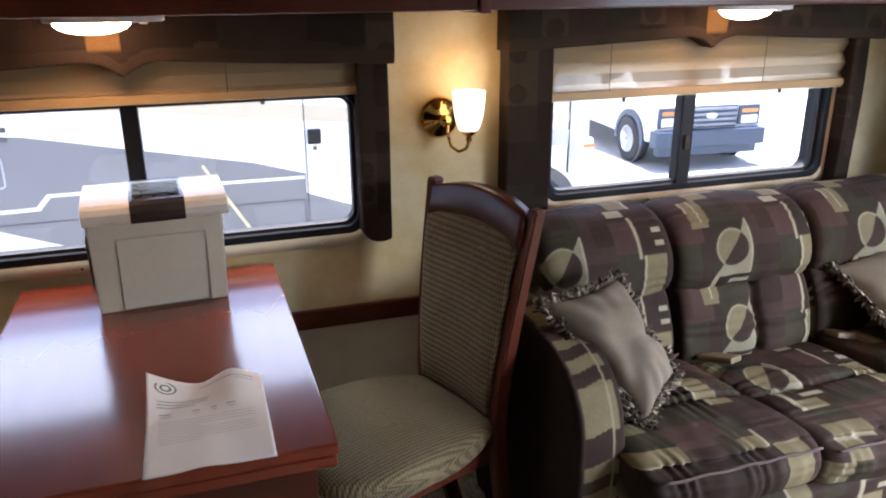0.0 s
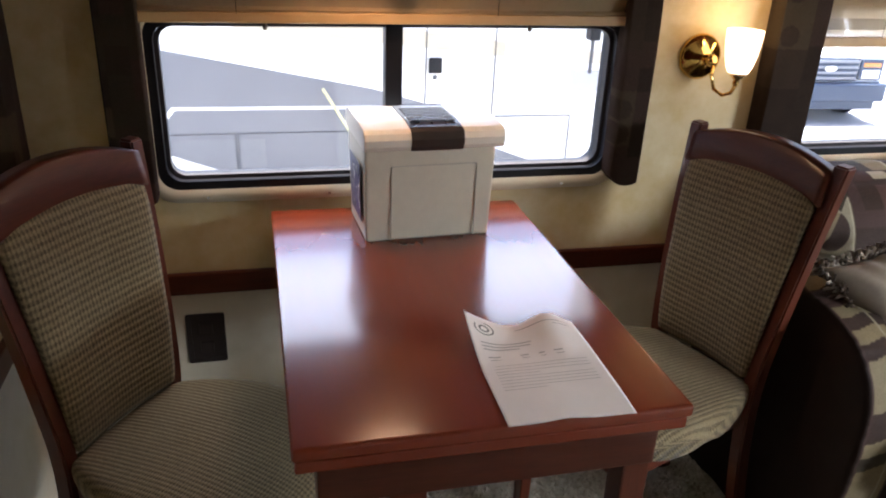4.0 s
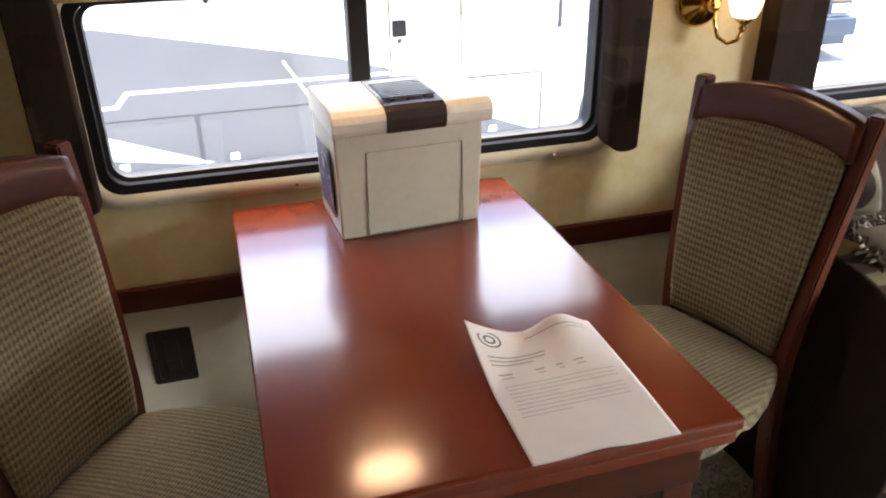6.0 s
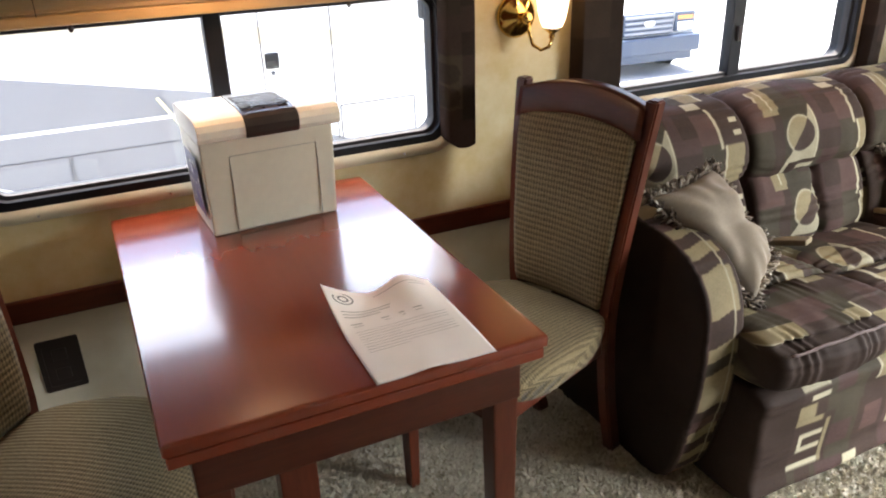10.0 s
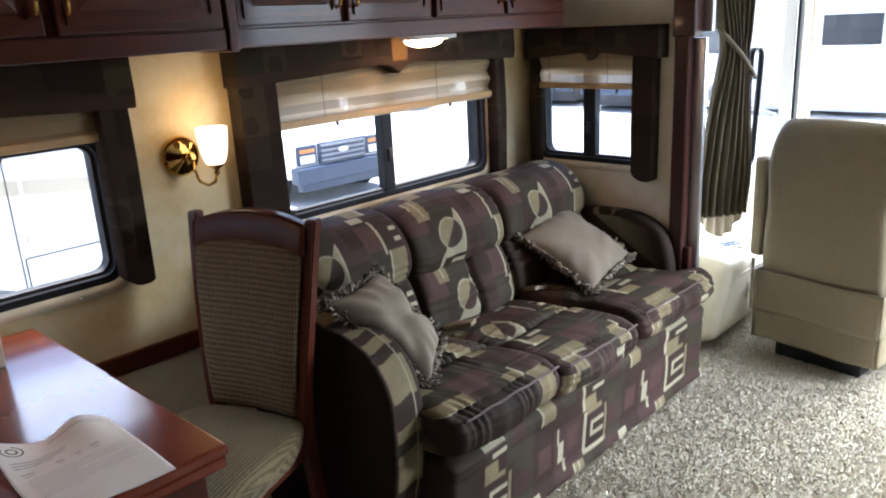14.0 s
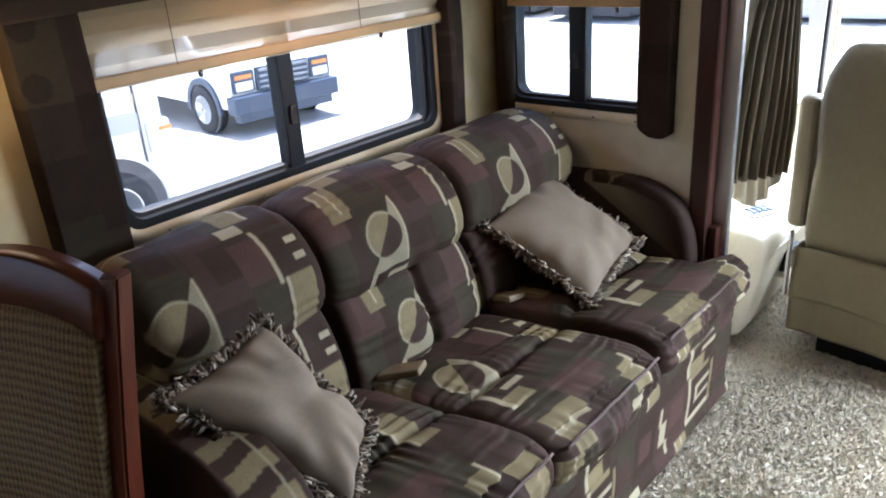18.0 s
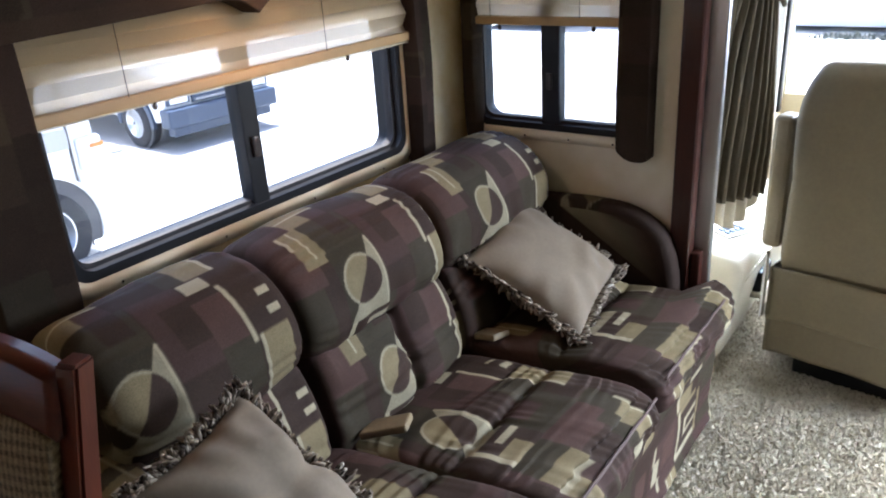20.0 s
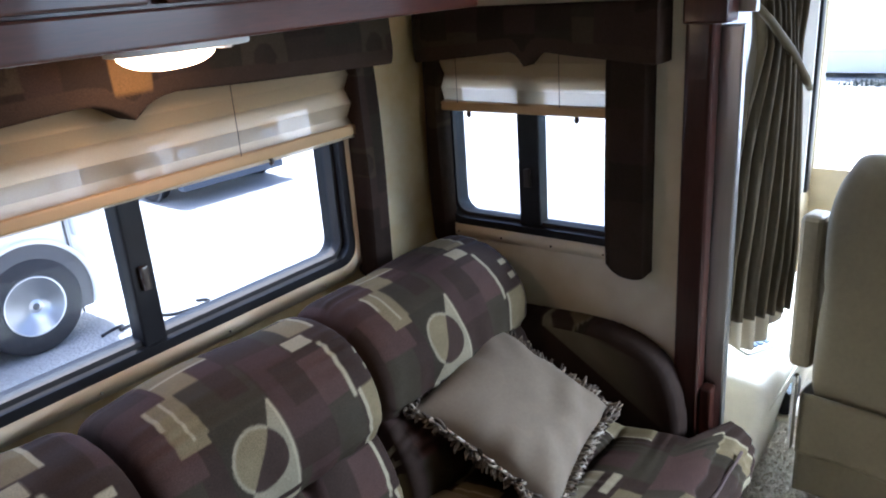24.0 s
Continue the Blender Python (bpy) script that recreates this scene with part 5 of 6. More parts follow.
# ---- cab curtain ----
def curtain():
    t = thing("tied_curtain", pose(2.695, 1.487, 0.62), "olive striped cab curtain gathered by a tie-back", "curtain")
    nu, nv = 120, 70
    a, b = Vector((-0.115, 0.045)), Vector((0.095, -0.075))
    d = (b - a).normalized()
    nrm = Vector((d.y, -d.x))
    g = np.zeros((nv, nu, 3))
    for i in range(nv):
        z = 1.33 * i / (nv - 1)
        tie = 0.64
        wid = 0.50 + 0.45 * min(1, abs(z - tie) / 0.42) ** 1.1 if z > tie else 0.50 + 0.50 * min(1, (tie - z) / 0.5) ** 0.9
        cen = 0.5 + 0.10 * math.exp(-((z - tie) / 0.2) ** 2)
        for j in range(nu):
            u = j / (nu - 1)
            p = a + (b - a) * (cen + (u - 0.5) * wid)
            dep = 0.022 * math.sin(u * 2 * math.pi * 8 + 0.8 * math.sin(z * 5)) + 0.007 * math.sin(u * 2 * math.pi * 17 + z * 4)
            belly = 0.035 * math.exp(-((z - 0.30) / 0.28) ** 2) * math.sin(math.pi * u)
            q = p + nrm * (dep + belly)
            g[i, j] = (q.x, q.y, z)
    sheet("drape", g, M_CURTAIN, t, "pleated olive satin drape", None, 0.003)
    pts = [(-0.12, 0.00, 0.74), (-0.07, -0.03, 0.69), (0.0, -0.060, 0.62), (0.05, -0.082, 0.555), (0.075, -0.086, 0.53)]
    part("tie_back", tube(pts, [0.007, 0.009, 0.010, 0.010, 0.007], 10), M_CURTAIN, t, "twisted tie-back", True)
    gl = np.zeros((10, 40, 3))
    for i in range(10):
        for j in range(40):
            u = j / 39
            p = a + (b - a) * (0.10 + 0.85 * u) + nrm * (0.004 + 0.012 * math.sin(u * 30))
            gl[i, j] = (p.x, p.y, 0.004 - i / 9 * (0.02 + 0.075 * math.sin(math.pi * min(1, u * 1.1)) ** 0.8))
    sheet("lining", gl, M_LINING, t, "pale curtain lining hanging below", None, 0.002)
    return t


curtain()


# ---- cab ----
def console():
    t = thing("side_console", pose(0, 0, 0), "ivory moulded driver's side console with switches and a pocket", "console")
    prof = [(1.655, 0.06), (1.655, 0.425), (1.62, 0.435), (1.53, 0.428), (1.45, 0.415), (1.422, 0.385), (1.420, 0.345), (1.445, 0.20), (1.49, 0.06)]
    cushion("body", prof, 2.690, 3.52, M_CONS, t, 0.045, 0.012, 0.0, crumple=0.0, label="ivory moulded body")
    part("lip", tube([(2.70, 1.62, 0.352), (2.70, 1.45, 0.345), (2.73, 1.424, 0.343), (3.45, 1.416, 0.343)], 0.006, 8), M_CONS, t, "raised moulded lip", True)
    sp = part("switch_panel", box(-0.055, 0.055, -0.040, 0.040, 0, 0.008, 0.002), M_TRIMW, t, "white switch plate")
    sp.matrix_basis = pose(2.905, 1.518, 0.427, 4, 0, -28)
    for k in range(8):
        part("switch", box(-0.040 + 0.022 * (k % 4), -0.026 + 0.022 * (k % 4), -0.024 + 0.026 * (k // 4), -0.004 + 0.026 * (k // 4), 0.008, 0.013, 0.002), M_SWITCH, sp)
    pk = part("pocket", box(2.93, 3.06, 1.412, 1.47, 0.215, 0.290, 0.014), M_BLACK, t, "dark map pocket")
    part("pocket_rim", box(2.92, 3.07, 1.405, 1.46, 0.198, 0.216, 0.008), M_CONS, pk)
    return t


M_SWITCH = simple("blue grey switch", (0.12, 0.17, 0.24), 0.4)
console()


def driver_seat():
    t = thing("driver_seat", pose(2.775, 1.115, 0, 0, 0, -7), "cream vinyl driver's seat seen from behind with a draped skirt", "seat")
    # thickness runs along x, width along y
    prof = [(0.02, 0.34), (0.00, 0.50), (0.000, 0.75), (0.012, 0.92), (0.05, 0.985), (0.10, 0.98), (0.13, 0.90), (0.15, 0.65), (0.16, 0.40), (0.10, 0.33)]
    bk = cushion("backrest", prof, -0.235, 0.235, M_LEATHER, t, 0.05, 0.012, 0.006, crumple=0.001, label="smooth cream vinyl backrest")
    for v in bk.data.vertices:
        x, y, z = v.co
        k = 1 - 0.16 * max(0, (z - 0.80) / 0.2) ** 2
        v.co = (y, x * k, z)
    bk.data.flip_normals()
    for nm, z0, z1, o in (("skirt", 0.205, 0.375, 0.006), ("hem", 0.085, 0.225, -0.002)):
        g = np.zeros((14, 40, 3))
        for i in range(14):
            z = z0 + (z1 - z0) * i / 13
            for j in range(40):
                y = -0.245 + 0.49 * j / 39
                g[i, j] = (-o - 0.010 * (1 - i / 13) + 0.003 * math.sin(y * 30 + z * 20), y, z + 0.004 * math.sin(y * 12))
        sheet(nm, g, M_LEATHER, t, "loose cream vinyl " + nm, None, 0.004)
        for s in (-1, 1):
            g2 = np.zeros((14, 24, 3))
            for i in range(14):
                for j in range(24):
                    g2[i, j] = (-o - 0.008 + 0.46 * j / 23, s * (0.247 + 0.004 * math.sin(j * 0.8)), z0 + (z1 - z0) * i / 13)
            sheet(nm, g2, M_LEATHER, t, "loose cream vinyl " + nm, None, 0.004)
    cushion_prof = [(0.05, 0.36), (0.05, 0.46), (0.25, 0.49), (0.48, 0.47), (0.52, 0.40), (0.45, 0.36)]
    ct = cushion("seat", cushion_prof, -0.235, 0.235, M_LEATHER, t, 0.05, 0.015, 0.005, crumple=0.001)
    for v in ct.data.vertices:
        x, y, z = v.co
        v.co = (y, x, z)
    ct.data.flip_normals()
    part("pedestal", box(0.05, 0.42, -0.17, 0.17, 0.0, 0.10, 0.01), M_BLACK, t, "dark steel pedestal")
    arm = part("armrest", box(0.03, 0.11, 0.245, 0.305, 0.42, 0.835, 0.025, 4), M_LEATHERD, t, "upright folded cream armrest")
    part("pivot", lathe([(0.012, 0.24), (0.014, 0.25), (0.014, 0.312), (0.010, 0.316)], 16, "y"), M_CHROME, arm).location = (0.07, 0, 0.45)
    lever = part("belt_buckle", box(-0.012, 0.012, 0.262, 0.272, 0.20, 0.42, 0.004), M_CHROME, t, "bright belt bracket")
    return t


driver_seat()
dash = thing("dashboard", pose(3.62, 0.35, 0), "beige moulded cab dashboard under the windscreen", "dashboard")
top = cushion("moulding", [(0.0, 0.45), (0.02, 0.60), (0.12, 0.66), (0.5, 0.64), (0.5, 0.40)], -1.2, 1.08, M_DASH, dash, 0.05, 0.03, 0, crumple=0)
for v in top.data.vertices:
    v.co = (v.co.y, v.co.x, v.co.z)
top.data.flip_normals()
part("lower_panel", box(0.06, 0.50, -1.22, 1.10, 0.0, 0.45, 0.01), M_DASH, dash)
wheel = thing("steering_wheel", pose(3.47, 1.10, 0.74, 0, 58, 0), "dark grey steering wheel above the dash", "steering wheel")
pts = [(0.19 * math.cos(a), 0.19 * math.sin(a), 0) for a in np.linspace(0, 2 * math.pi, 40)]
part("rim", tube(pts, 0.014, 10), M_DASH, wheel, "beige-grey rim", True)
part("hub", lathe([(0.055, -0.02), (0.065, 0.0), (0.05, 0.02)], 20), M_DASH, wheel)
for k in range(3):
    a = radians(90 + 120 * k)
    part("spoke", tube([(0.05 * math.cos(a), 0.05 * math.sin(a), 0), (0.185 * math.cos(a), 0.185 * math.sin(a), 0)], 0.010, 8), M_DASH, wheel)
part("column", tube([(0, 0, -0.01), (0.0, 0, -0.22)], 0.03, 12), M_DASH, wheel)
pil = thing("cab_pillar", pose(3.80, 1.615, 0.60), "dark rubber-edged windscreen pillar", "pillar", kind="structure")
part("pillar", box(-0.022, 0.022, -0.02, 0.05, 0.02, 1.38, 0.008), M_BLACK, pil)
part("pillar_cover", box(-0.036, -0.0225, -0.01, 0.05, 0.02, 1.38, 0.004), M_TRIMW, pil)
mir = thing("side_mirror", pose(3.86, 2.06, 1.20), "dark outside mirror on a curved arm", "mirror")
part("head", box(-0.05, 0.05, -0.09, 0.09, -0.02, 0.26, 0.02, 3), M_BLACK, mir)
part("arm", tube([(0, -0.02, -0.02), (0, -0.06, -0.20), (0.02, -0.25, -0.32), (0.02, -0.338, -0.34)], 0.016, 10), M_TRIMW, mir)

# ---- outside ----
GZ = -1.0
gr = bmesh.new()
for v in ((-400, -400), (400, -400), (400, 400), (-400, 400)):
    gr.verts.new((*v, GZ))
gr.faces.new(gr.verts[:])
tagged(part("ground", gr, M_GRAVEL), "pale crushed gravel lot in bright sun", "ground", kind="structure")


def tyre(parent, x, y, z, r, wid, side, rim_mat=M_ALU):
    """A wheel with its axle along y, showing its face towards side (+1 or -1)."""
    ty = part("wheel", lathe([(r * 0.62, -wid / 2), (r * 0.92, -wid / 2), (r, -wid / 2 + 0.03), (r, wid / 2 - 0.03), (r * 0.92, wid / 2), (r * 0.62, wid / 2)], 40, "y"), M_TYRE, parent, "black tyre", True)
    ty.location = (x, y, z)
    s = side * wid / 2
    rim = part("rim", lathe([(r * 0.60, s * 1.01), (r * 0.585, s * 1.05), (r * 0.55, s * 0.98), (r * 0.50, s * 0.72), (r * 0.40, s * 0.66), (r * 0.36, s * 0.84), (r * 0.20, s * 0.90), (r * 0.15, s * 0.90), (r * 0.13, s * 1.04), (0.004, s * 1.06)], 32, "y"), rim_mat, ty, "polished steel rim", True)
    for k in range(8):
        a = 2 * math.pi * (k + 0.5) / 8
        part("lug", lathe([(r * 0.050, s * 0.84), (r * 0.044, s * 0.98), (0.004, s * 1.0)], 10, "y"), M_CHROME, rim, "chrome lug cap").location = (r * 0.28 * math.cos(a), 0, r * 0.28 * math.sin(a))
    part("hub_cap", lathe([(r * 0.075, s * 1.03), (r * 0.06, s * 1.10), (0.004, s * 1.12)], 14, "y"), M_SEAM, rim, "dark hub cap")
    return ty


def neighbour():
    """The coach parked alongside: its side stands at local y 0 and faces -y."""
    t = thing("parked_motorhome", pose(-0.066, 6.578, -1.532) @ Matrix.Scale(1.22, 4), "white motorhome with grey swoosh graphics parked alongside", "motorhome")
    z = 1.0
    part("body", box(-7.5, 2.93, 0.0, 1.95, 0.56, 3.15, 0.06, 3), M_GEL, t, "white gelcoat body")
    part("nose", box(2.91, 3.13, 0.03, 1.92, 0.60, 3.05, 0.10, 3), M_GEL, t)
    part("roof_unit", box(-3.0, -2.2, 0.8, 1.6, 3.15, 3.4, 0.05), M_GEL, t)

    def swoosh(name, pts, m, label, d=0.004):
        return part(name, plate([(x, zz + z) for x, zz in pts], -d, 0.002, "xz"), m, t, label)

    swoosh("graphic", [(-7.4, 0.90), (-0.80, 0.56), (0.56, 0.30), (0.91, 0.20), (0.91, 0.06), (1.90, -0.30), (1.90, -0.36), (-7.4, -0.36)], M_GREY, "grey lower paint band")
    swoosh("graphic", [(-7.4, 1.30), (-1.0, 0.90), (1.9, 0.55), (2.92, 0.505), (2.92, 0.445), (1.9, 0.46), (-1.0, 0.76), (-7.4, 1.10)], M_TAN, "tan stripe")
    swoosh("graphic", [(-7.4, 0.16), (-1.1, 0.02), (-0.16, -0.33), (-1.0, -0.20), (-7.4, -0.05)], M_GEL, "white swoosh", 0.007)
    swoosh("graphic", [(-2.0, 0.075), (-0.75, 0.095), (-0.68, 0.175), (0.90, 0.165), (0.90, 0.185), (-0.70, 0.197), (-0.77, 0.118), (-2.0, 0.098)], M_GEL, "raised moulding", 0.010)
    swoosh("graphic", [(1.95, 0.42), (2.91, 0.38), (2.91, 0.258), (1.95, 0.27)], M_GREY2, "grey band towards the nose", 0.006)
    hl = part("headlight", box(2.965, 3.135, -0.004, 0.30, 0.08 + z, 0.30 + z, 0.03, 3), M_LAMP, t, "corner headlight")
    part("turn_signal", box(3.04, 3.140, -0.008, 0.14, 0.225 + z, 0.255 + z, 0.008), M_AMBER, hl, "amber corner lamp")
    part("nose_seam", box(2.912, 2.918, -0.008, 0.01, -0.4 + z, 1.8 + z), M_SEAM, t)
    for x0, x1, z0, z1 in ((-1.62, -0.32, -0.37, 0.02), (-0.31, 0.90, -0.37, 0.02), (0.92, 1.40, -0.37, 1.30), (1.42, 1.98, -0.37, 0.10)):
        d = part("compartment_door", ring(x1 - x0, z1 - z0, 0.012, 0.006, -0.009, -0.003), M_SEAM, t, "dark panel seam")
        d.location = ((x0 + x1) / 2, 0, (z0 + z1) / 2 + z)
    for x, zz in ((-0.78, -0.27), (-0.12, -0.27), (1.62, -0.27), (0.5, -0.27)):
        la = part("latch", box(-0.030, 0.030, -0.022, -0.003, -0.022, 0.030, 0.006), M_CHROME, t, "chrome compartment latch")
        la.location = (x, 0, zz + z)
    for k in range(2):
        part("vent", box(-1.22, -0.86, -0.012, -0.003, 0.535 + 0.06 * k + z, 0.565 + 0.06 * k + z, 0.004), M_SEAM, t)
    part("hatch", ring(0.38, 0.20, 0.03, 0.012, -0.012, -0.003), M_GREY2, t).location = (-1.10, 0, 0.35 + z)
    lk = part("hatch_lock", lathe([(0.018, -0.018), (0.022, -0.010), (0.022, -0.003)], 12, "y"), M_CHROME, t)
    lk.location = (-1.0, 0, 0.35 + z)
    lo = part("door_lock", box(-0.045, 0.045, -0.020, -0.003, -0.05, 0.05, 0.008), M_BLACK, t, "black entry door lock")
    lo.location = (0.985, 0, 0.45 + z)
    part("keyhole", box(-0.012, 0.012, -0.022, -0.003, -0.09, -0.066, 0.004), M_SEAM, lo)
    part("entry_step", box(0.93, 1.42, -0.05, 0.20, -0.42 + z, -0.36 + z, 0.01), M_SEAM, t, "dark folded entry step")
    part("handrail", tube([(1.46, -0.003, 0.2 + z), (1.46, -0.06, 0.25 + z), (1.46, -0.06, 0.95 + z), (1.46, -0.003, 1.0 + z)], 0.012, 8), M_TRIMW, t, "white grab rail")
    mi = part("mirror", box(1.985, 2.06, -0.20, -0.10, 0.64 + z, 0.92 + z, 0.02, 3), M_BLACK, t, "long black side mirror")
    part("mirror_arm", tube([(2.03, -0.003, 1.05 + z), (2.03, -0.10, 1.08 + z), (2.03, -0.18, 0.93 + z)], 0.018, 8), M_SEAM, mi)
    part("mirror_rod", tube([(2.025, -0.15, 0.66 + z), (2.025, -0.15, 0.42 + z)], 0.012, 8), M_SEAM, mi)
    # arch and wheel
    arch = [(0.37 * math.cos(a), 0.37 * math.sin(a)) for a in np.linspace(-0.35, math.pi + 0.35, 25)]
    part("wheel_arch", plate(arch, -0.006, 0.10, "xz"), M_SEAM, t, "dark wheel arch").location = (2.635, 0, 0.76)
    lip = part("arch_lip", tube([(0.38 * math.cos(a), -0.008, 0.38 * math.sin(a)) for a in np.linspace(-0.3, math.pi + 0.3, 30)], 0.016, 8), M_GEL, t)
    lip.location = (2.635, 0, 0.76)
    tyre(t, 2.635, 0.095, 0.747, 0.31, 0.21, -1)
    tyre(t, -5.0, 0.095, 0.747, 0.31, 0.21, -1)
    part("mud_skirt", box(-7.3, 2.2, 0.1, 0.2, 0.47, 0.58), M_SEAM, t)
    return t


neighbour()
rod = thing("yellow_pole", pose(-0.066, 6.505, -0.312) @ Matrix.Scale(1.22, 4), "thin yellow pole leaning on the parked motorhome", "pole")
part("pole", tube([(0.775, -0.22, -0.563), (0.61, -0.10, -0.29), (0.24, 0.03, 0.31)], 0.011, 8), M_YELLOW, rod)
part("cap", tube([(0.64, -0.13, -0.345), (0.61, -0.10, -0.29)], 0.015, 8), M_TRIMW, rod)


hose = thing("garden_hose", pose(3.93, 6.38, GZ), "dark hose lying in loops on the gravel", "hose")
pts = [(-0.42 + 0.9 * k / 40 + 0.10 * math.sin(k * 0.42), 0.07 * math.sin(k * 0.33 + 1) + 0.10 * math.sin(k * 0.13), 0.014) for k in range(41)]
part("hose", tube(pts, 0.012, 8), M_RUBBER, hose, "", True)


def van():
    """A cutaway van: local -y is its front."""
    t = thing("parked_van", pose(6.88, 9.02, GZ, 0, 0, -4) @ Matrix.Scale(0.83, 4), "white cutaway van with a dark grey grille and bumper", "van")
    prof = [(0.0, 0.55), (-0.02, 1.02), (0.10, 1.12), (0.95, 1.25), (1.65, 1.95), (2.6, 2.05), (5.5, 2.05), (5.5, 0.45), (0.2, 0.42)]
    part("body", plate(prof, -0.98, 0.98, "yz", 0.04), M_GEL, t, "white van body")
    part("house", box(-1.15, 1.15, 2.3, 7.5, 0.5, 3.2, 0.08, 3), M_GEL, t, "white box body")
    part("bumper", box(-1.00, 1.00, -0.16, 0.10, 0.36, 0.64, 0.04, 3), M_VANGREY, t, "dark grey front bumper")
    part("valance_panel", box(-0.9, 0.9, -0.08, 0.1, 0.22, 0.37, 0.02), M_VANGREY, t)
    gl = part("grille", box(-0.50, 0.50, -0.055, 0.0, 0.66, 1.02, 0.02), M_VANGREY, t, "grey slatted grille")
    for k in range(4):
        part("slat", box(-0.46, 0.46, -0.085, -0.055, 0.69 + 0.085 * k, 0.735 + 0.085 * k, 0.01), M_VANBAR, gl)
    bd = part("badge", lathe([(0.07, -0.10), (0.075, -0.092), (0.075, -0.084)], 20, "y"), M_TRIMW, gl, "plain oval badge")
    bd.scale, bd.location = (1.4, 1, 0.62), (0, 0, 0.86)
    for s in (-1, 1):
        hl = part("headlight", box(s * 0.73 - 0.20, s * 0.73 + 0.20, -0.045, 0.02, 0.68, 1.00, 0.02), M_VANGREY, t, "headlight unit")
        part("lens", box(s * 0.73 - 0.15, s * 0.73 + 0.15, -0.060, -0.045, 0.70, 0.84, 0.01), M_LAMP, hl)
        part("turn_signal", box(s * 0.73 - 0.15, s * 0.73 + 0.15, -0.060, -0.045, 0.88, 0.945, 0.01), M_AMBER, hl, "amber turn signal")
        fl = [(0.78 + r * math.cos(q), 0.38 + r * math.sin(q)) for r, qs in ((0.50, np.linspace(-0.1, math.pi + 0.1, 20)), (0.41, np.linspace(math.pi + 0.1, -0.1, 20))) for q in qs]
        part("fender_flare", plate(fl, s * 0.99 - 0.03, s * 0.99 + 0.03, "yz"), M_VANGREY, t, "grey wheel arch")
        part("wheel_well", lathe([(0.42, -0.02), (0.42, 0.02)], 24, "x"), M_SEAM, t, "dark wheel well").location = (s * 0.975, 0.78, 0.38)
        wl = tyre(t, 0, 0, 0, 0.38, 0.24, 1)
        wl.matrix_basis = pose(s * 0.915, 0.78, 0.38, 0, 0, -90 * s)
        part("mirror", box(s * 1.25 - 0.10, s * 1.25 + 0.10, 1.15, 1.25, 1.25, 1.65, 0.02), M_BLACK, t)
        sw = part("side_window", plate([(1.25, 1.32), (1.72, 1.88), (2.25, 1.92), (2.25, 1.30)], s * 0.985 - 0.006, s * 0.985 + 0.006, "yz"), M_DARKGLASS, t)
    ws = part("windscreen", plate([(0.94, 1.29), (1.60, 1.93), (1.58, 1.95), (0.92, 1.31)], -0.85, 0.85, "yz"), M_DARKGLASS, t, "dark windscreen")
    return t


M_VANBAR = simple("grille bar", (0.22, 0.23, 0.25), 0.4)
van()


def far_coach(x, y, rz, paint, label, length=8.0, h=3.0, rear=1.6, striped=True):
    t = thing("far_motorhome", pose(x, y, GZ, 0, 0, rz), label, "motorhome", "far motorhomes")
    part("body", box(-length / 2, length / 2, -1.2, 1.2, 0.5, h, 0.12, 3), paint, t)
    part("skirt", box(-length / 2 + 0.3, length / 2 - 0.3, -1.06, 1.06, 0.10, 0.52, 0.02), paint if not striped else M_SEAM, t)
    if striped:
        part("stripe", box(-length / 2 + 0.1, length / 2 - 0.1, -1.212, -1.195, 0.7, 1.15), M_GREY2, t)
    for k in range(4):
        x0 = -length / 2 + 0.7 + k * (length - 1.2) / 4
        part("window", box(x0, x0 + 1.15, -1.215, -1.19, 1.50, 2.12, 0.02), M_DARKGLASS, t, "dark window")
    part("nose_window", box(length / 2 - 0.02, length / 2 + 0.02, -1.0, 1.0, 1.5, 2.4, 0.02), M_DARKGLASS, t)
    for xx in (-length / 2 + rear, length / 2 - 1.3):
        tyre(t, xx, -1.08, 0.42, 0.42, 0.26, -1)
    part("bumper", box(length / 2 - 0.1, length / 2 + 0.12, -1.1, 1.1, 0.40, 0.70, 0.04), M_VANGREY, t)
    return t


far_coach(17.6, 18.6, -150, M_FARBLUE, "pale blue van parked across the lot", 6.0, 2.4)
far_coach(20.5, 13.6, 186, M_FARBLUE, "blue-grey van parked nose-on across the lot", 6.0, 2.2)
far_coach(21.5, 10.2, 178, M_GEL, "white motorhome parked across the lot", 9.0, 3.2)
far_coach(18.8, 3.0, -90, M_GEL, "white motorhome parked across the lot ahead", 13.0, 3.2, 1.6, False)
far_coach(13.5, 26.0, 170, M_GEL, "white motorhome in the back row", 9.0, 3.1)


def weed_patch(x, y, lx, ly):
    """A low ragged strip of weeds on the gravel."""
    rng = np.random.RandomState(12)
    bm = bmesh.new()
    for k in range(330):
        px, py = x + rng.uniform(-lx, lx), y + rng.uniform(-ly, ly) * (0.5 + 0.5 * rng.rand())
        a, h, w = rng.uniform(0, 6.28), rng.uniform(0.03, 0.12), rng.uniform(0.012, 0.03)
        dx, dy = math.cos(a) * w, math.sin(a) * w
        bm.faces.new([bm.verts.new(p) for p in ((px - dx, py - dy, 0.0), (px + dx, py + dy, 0.0), (px + dy * 1.5, py - dx * 1.5, h))])
    t = part("weed_patch", bm, M_WEED)
    t.location = (0, 0, GZ)
    return tagged(t, "low dark weeds growing through the pale gravel", "weeds", kind="stuff")


weed_patch(17.0, 3.0, 0.30, 0.95)


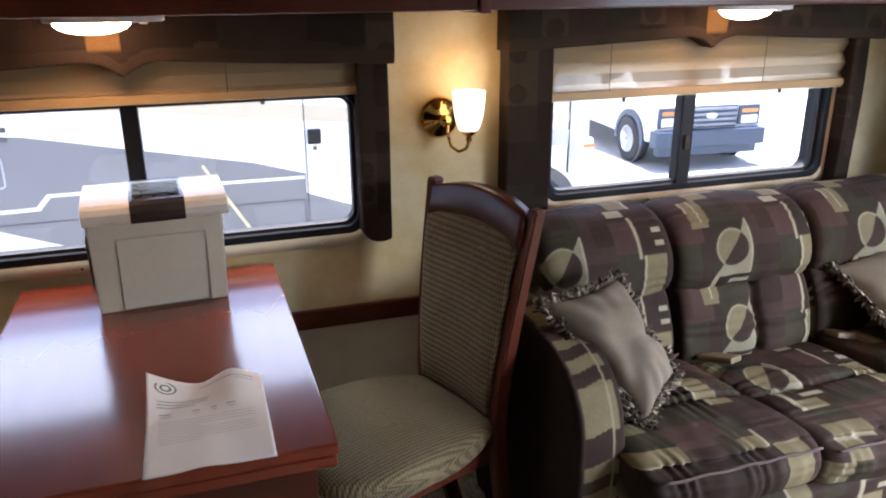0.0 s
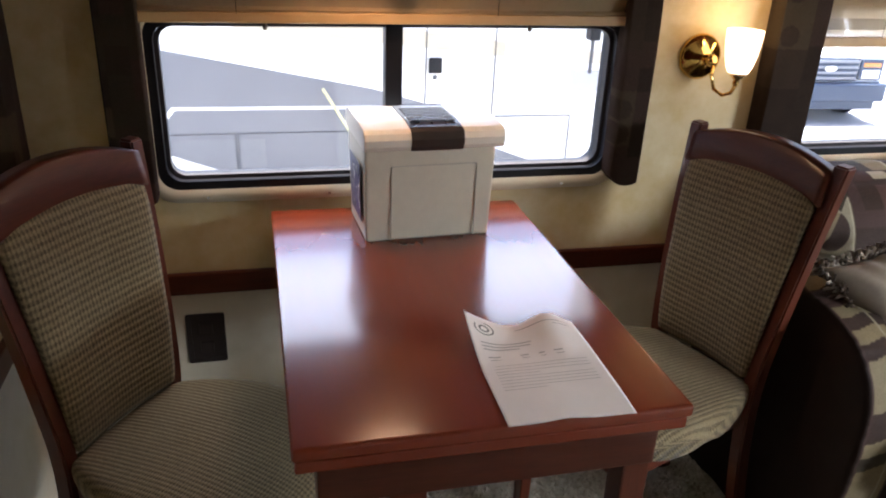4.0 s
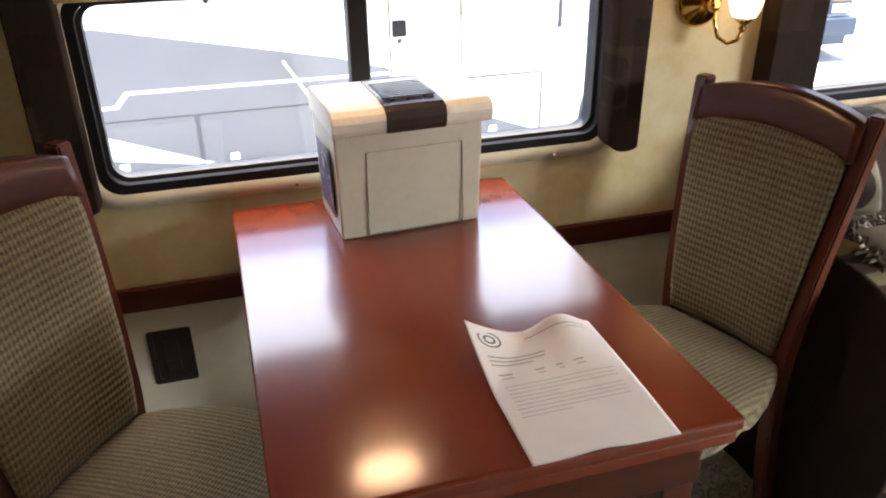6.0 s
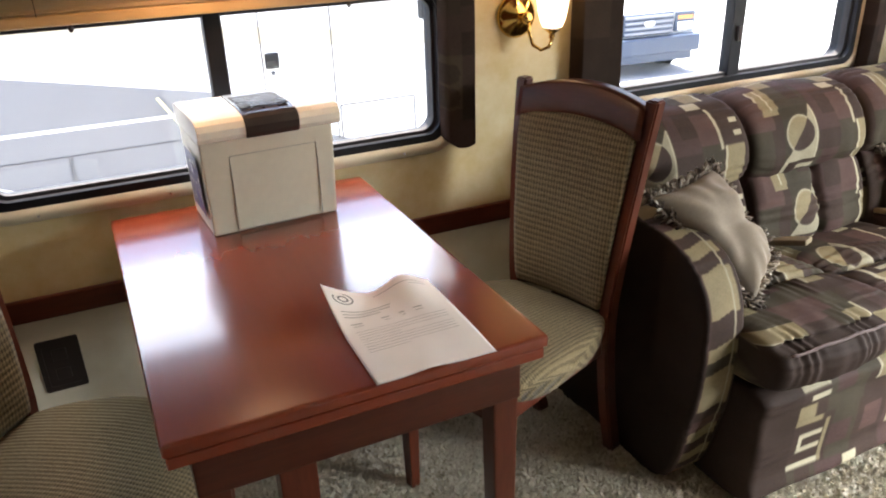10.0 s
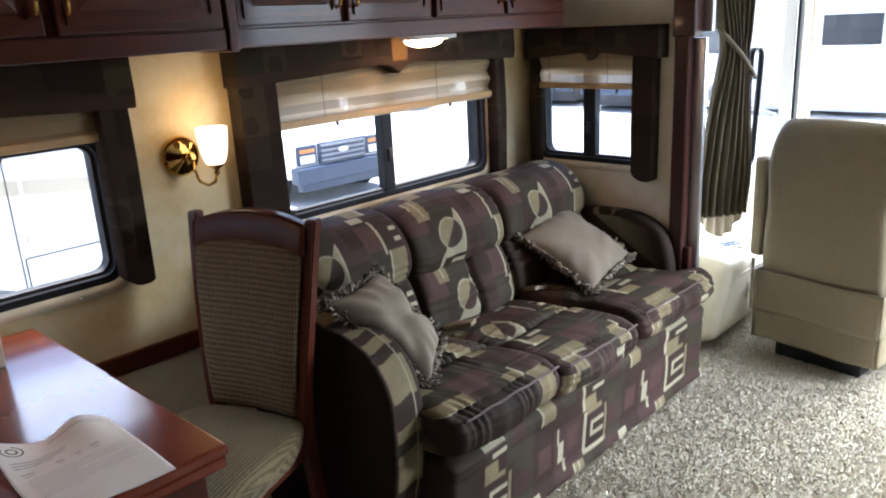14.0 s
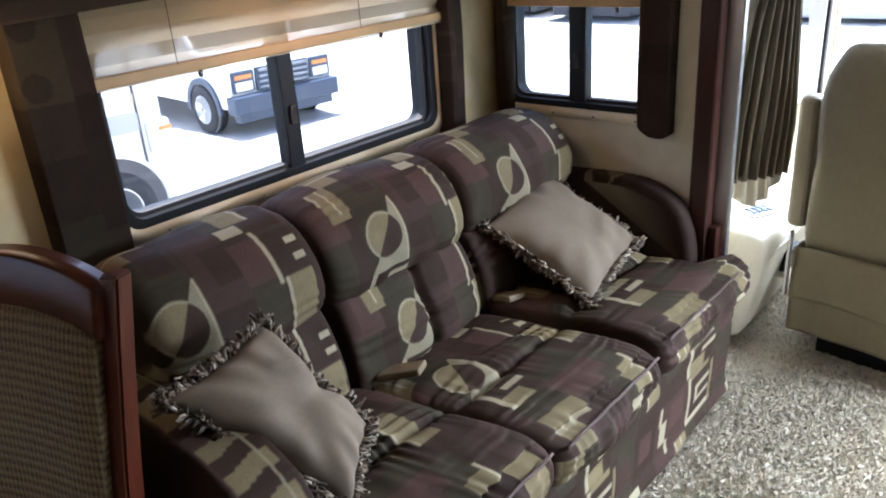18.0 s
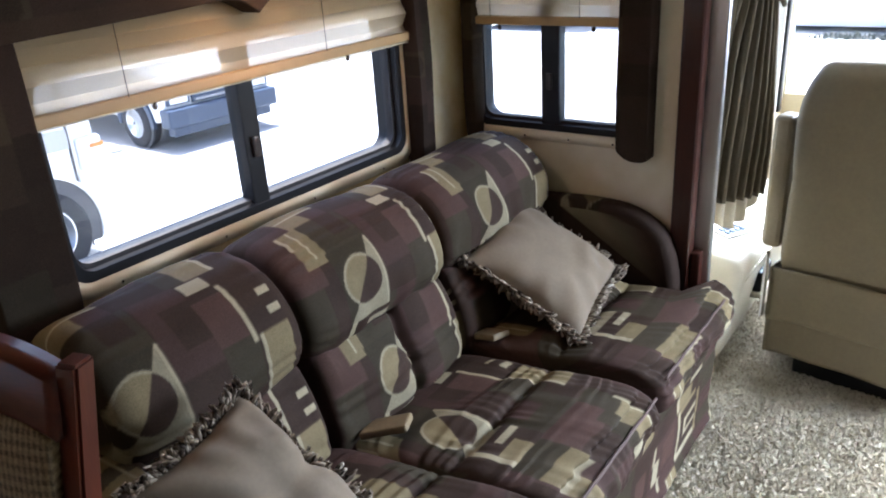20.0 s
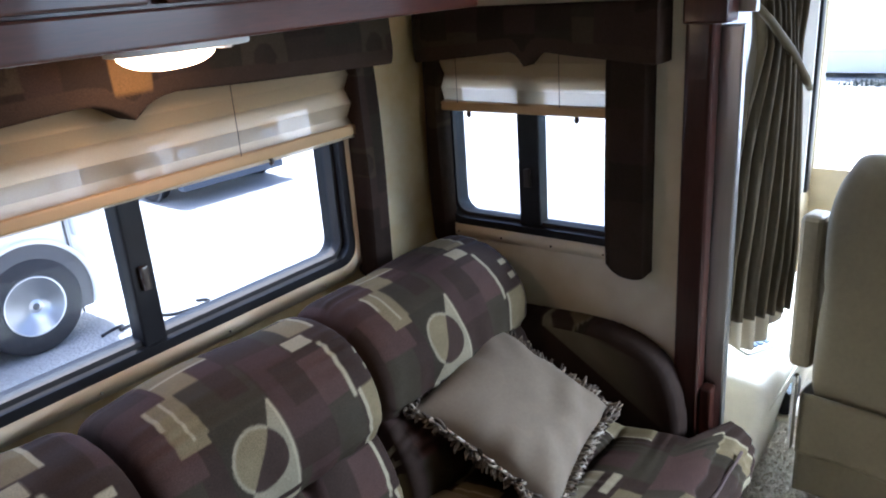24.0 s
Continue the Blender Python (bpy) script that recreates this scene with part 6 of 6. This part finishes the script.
# ---- far trees ----
def tree(x, y, h, seed):
    t = thing("tree", pose(x, y, GZ), "leafy green tree at the edge of the lot", "tree", "far trees")
    rng = random.Random(seed)
    part("trunk", tube([(0, 0, 0), (0.1, 0, h * 0.3), (0, 0.1, h * 0.7)], [0.35, 0.25, 0.08], 8), M_BARK, t)
    bm = bmesh.new()
    for k in range(260):
        a, e, r = rng.uniform(0, 6.28), rng.uniform(-0.6, 1.5), h * 0.36 * rng.uniform(0.35, 1.0)
        c = Vector((r * math.cos(a) * math.cos(e), r * math.sin(a) * math.cos(e), h * 0.62 + r * math.sin(e) * 0.9))
        s = h * 0.05 * rng.uniform(0.5, 1.3)
        vs = [bm.verts.new(c + Vector((rng.uniform(-s, s), rng.uniform(-s, s), rng.uniform(-s, s)))) for _ in range(5)]
        for f in ((0, 1, 2), (1, 3, 2), (0, 4, 1), (2, 3, 4)):
            bm.faces.new([vs[i] for i in f])
    part("crown", bm, M_LEAF, t)
    return t


for k, (x, y, h) in enumerate(((48, 30, 9), (55, 18, 11), (58, 6, 9), (56, -6, 10), (40, 44, 10), (28, 52, 9), (14, 56, 11), (0, 58, 9))):
    tree(x, y, h, k)

# ---- carpet pile ----
rng = np.random.RandomState(4)
px, py = np.meshgrid(np.arange(-0.79, 3.3, 0.0074), np.arange(0.25, 2.18, 0.0074))
keep = ((py < 1.64) | (px < 0.95)).ravel()
px, py = px.ravel()[keep], py.ravel()[keep]
px, py = px + rng.uniform(-0.005, 0.005, px.size), py + rng.uniform(-0.005, 0.005, px.size)
n = px.size
ang, hgt, lean = rng.uniform(0, 6.283, n), rng.uniform(0.005, 0.011, n), rng.uniform(0, 0.008, n)
la = rng.uniform(0, 6.283, n)
wid = rng.uniform(0.0026, 0.0050, n)
vx, vy = np.cos(ang) * wid, np.sin(ang) * wid
tx, ty = px + lean * np.cos(la), py + lean * np.sin(la)
z0 = np.zeros(n)
V = np.stack([np.stack([px - vx, py - vy, z0], 1), np.stack([px + vx, py + vy, z0], 1), np.stack([px - vy, py + vx, z0], 1), np.stack([tx + vx, ty + vy, hgt], 1), np.stack([tx - vx, ty - vy, hgt], 1), np.stack([tx + vy * 0.8, ty - vx * 0.8, hgt * 0.9], 1)], 1).reshape(-1, 3)
base = np.arange(n)[:, None] * 6
F = np.concatenate([base + np.array([0, 1, 3, 4]), base + np.array([1, 2, 4, 5]), base + np.array([2, 0, 5, 3])], 0)
pile = raw("carpet_pile", V, F.tolist(), M_PILE, floor, "", False)
tagged(pile, "short beige speckled carpet tufts", kind="stuff")
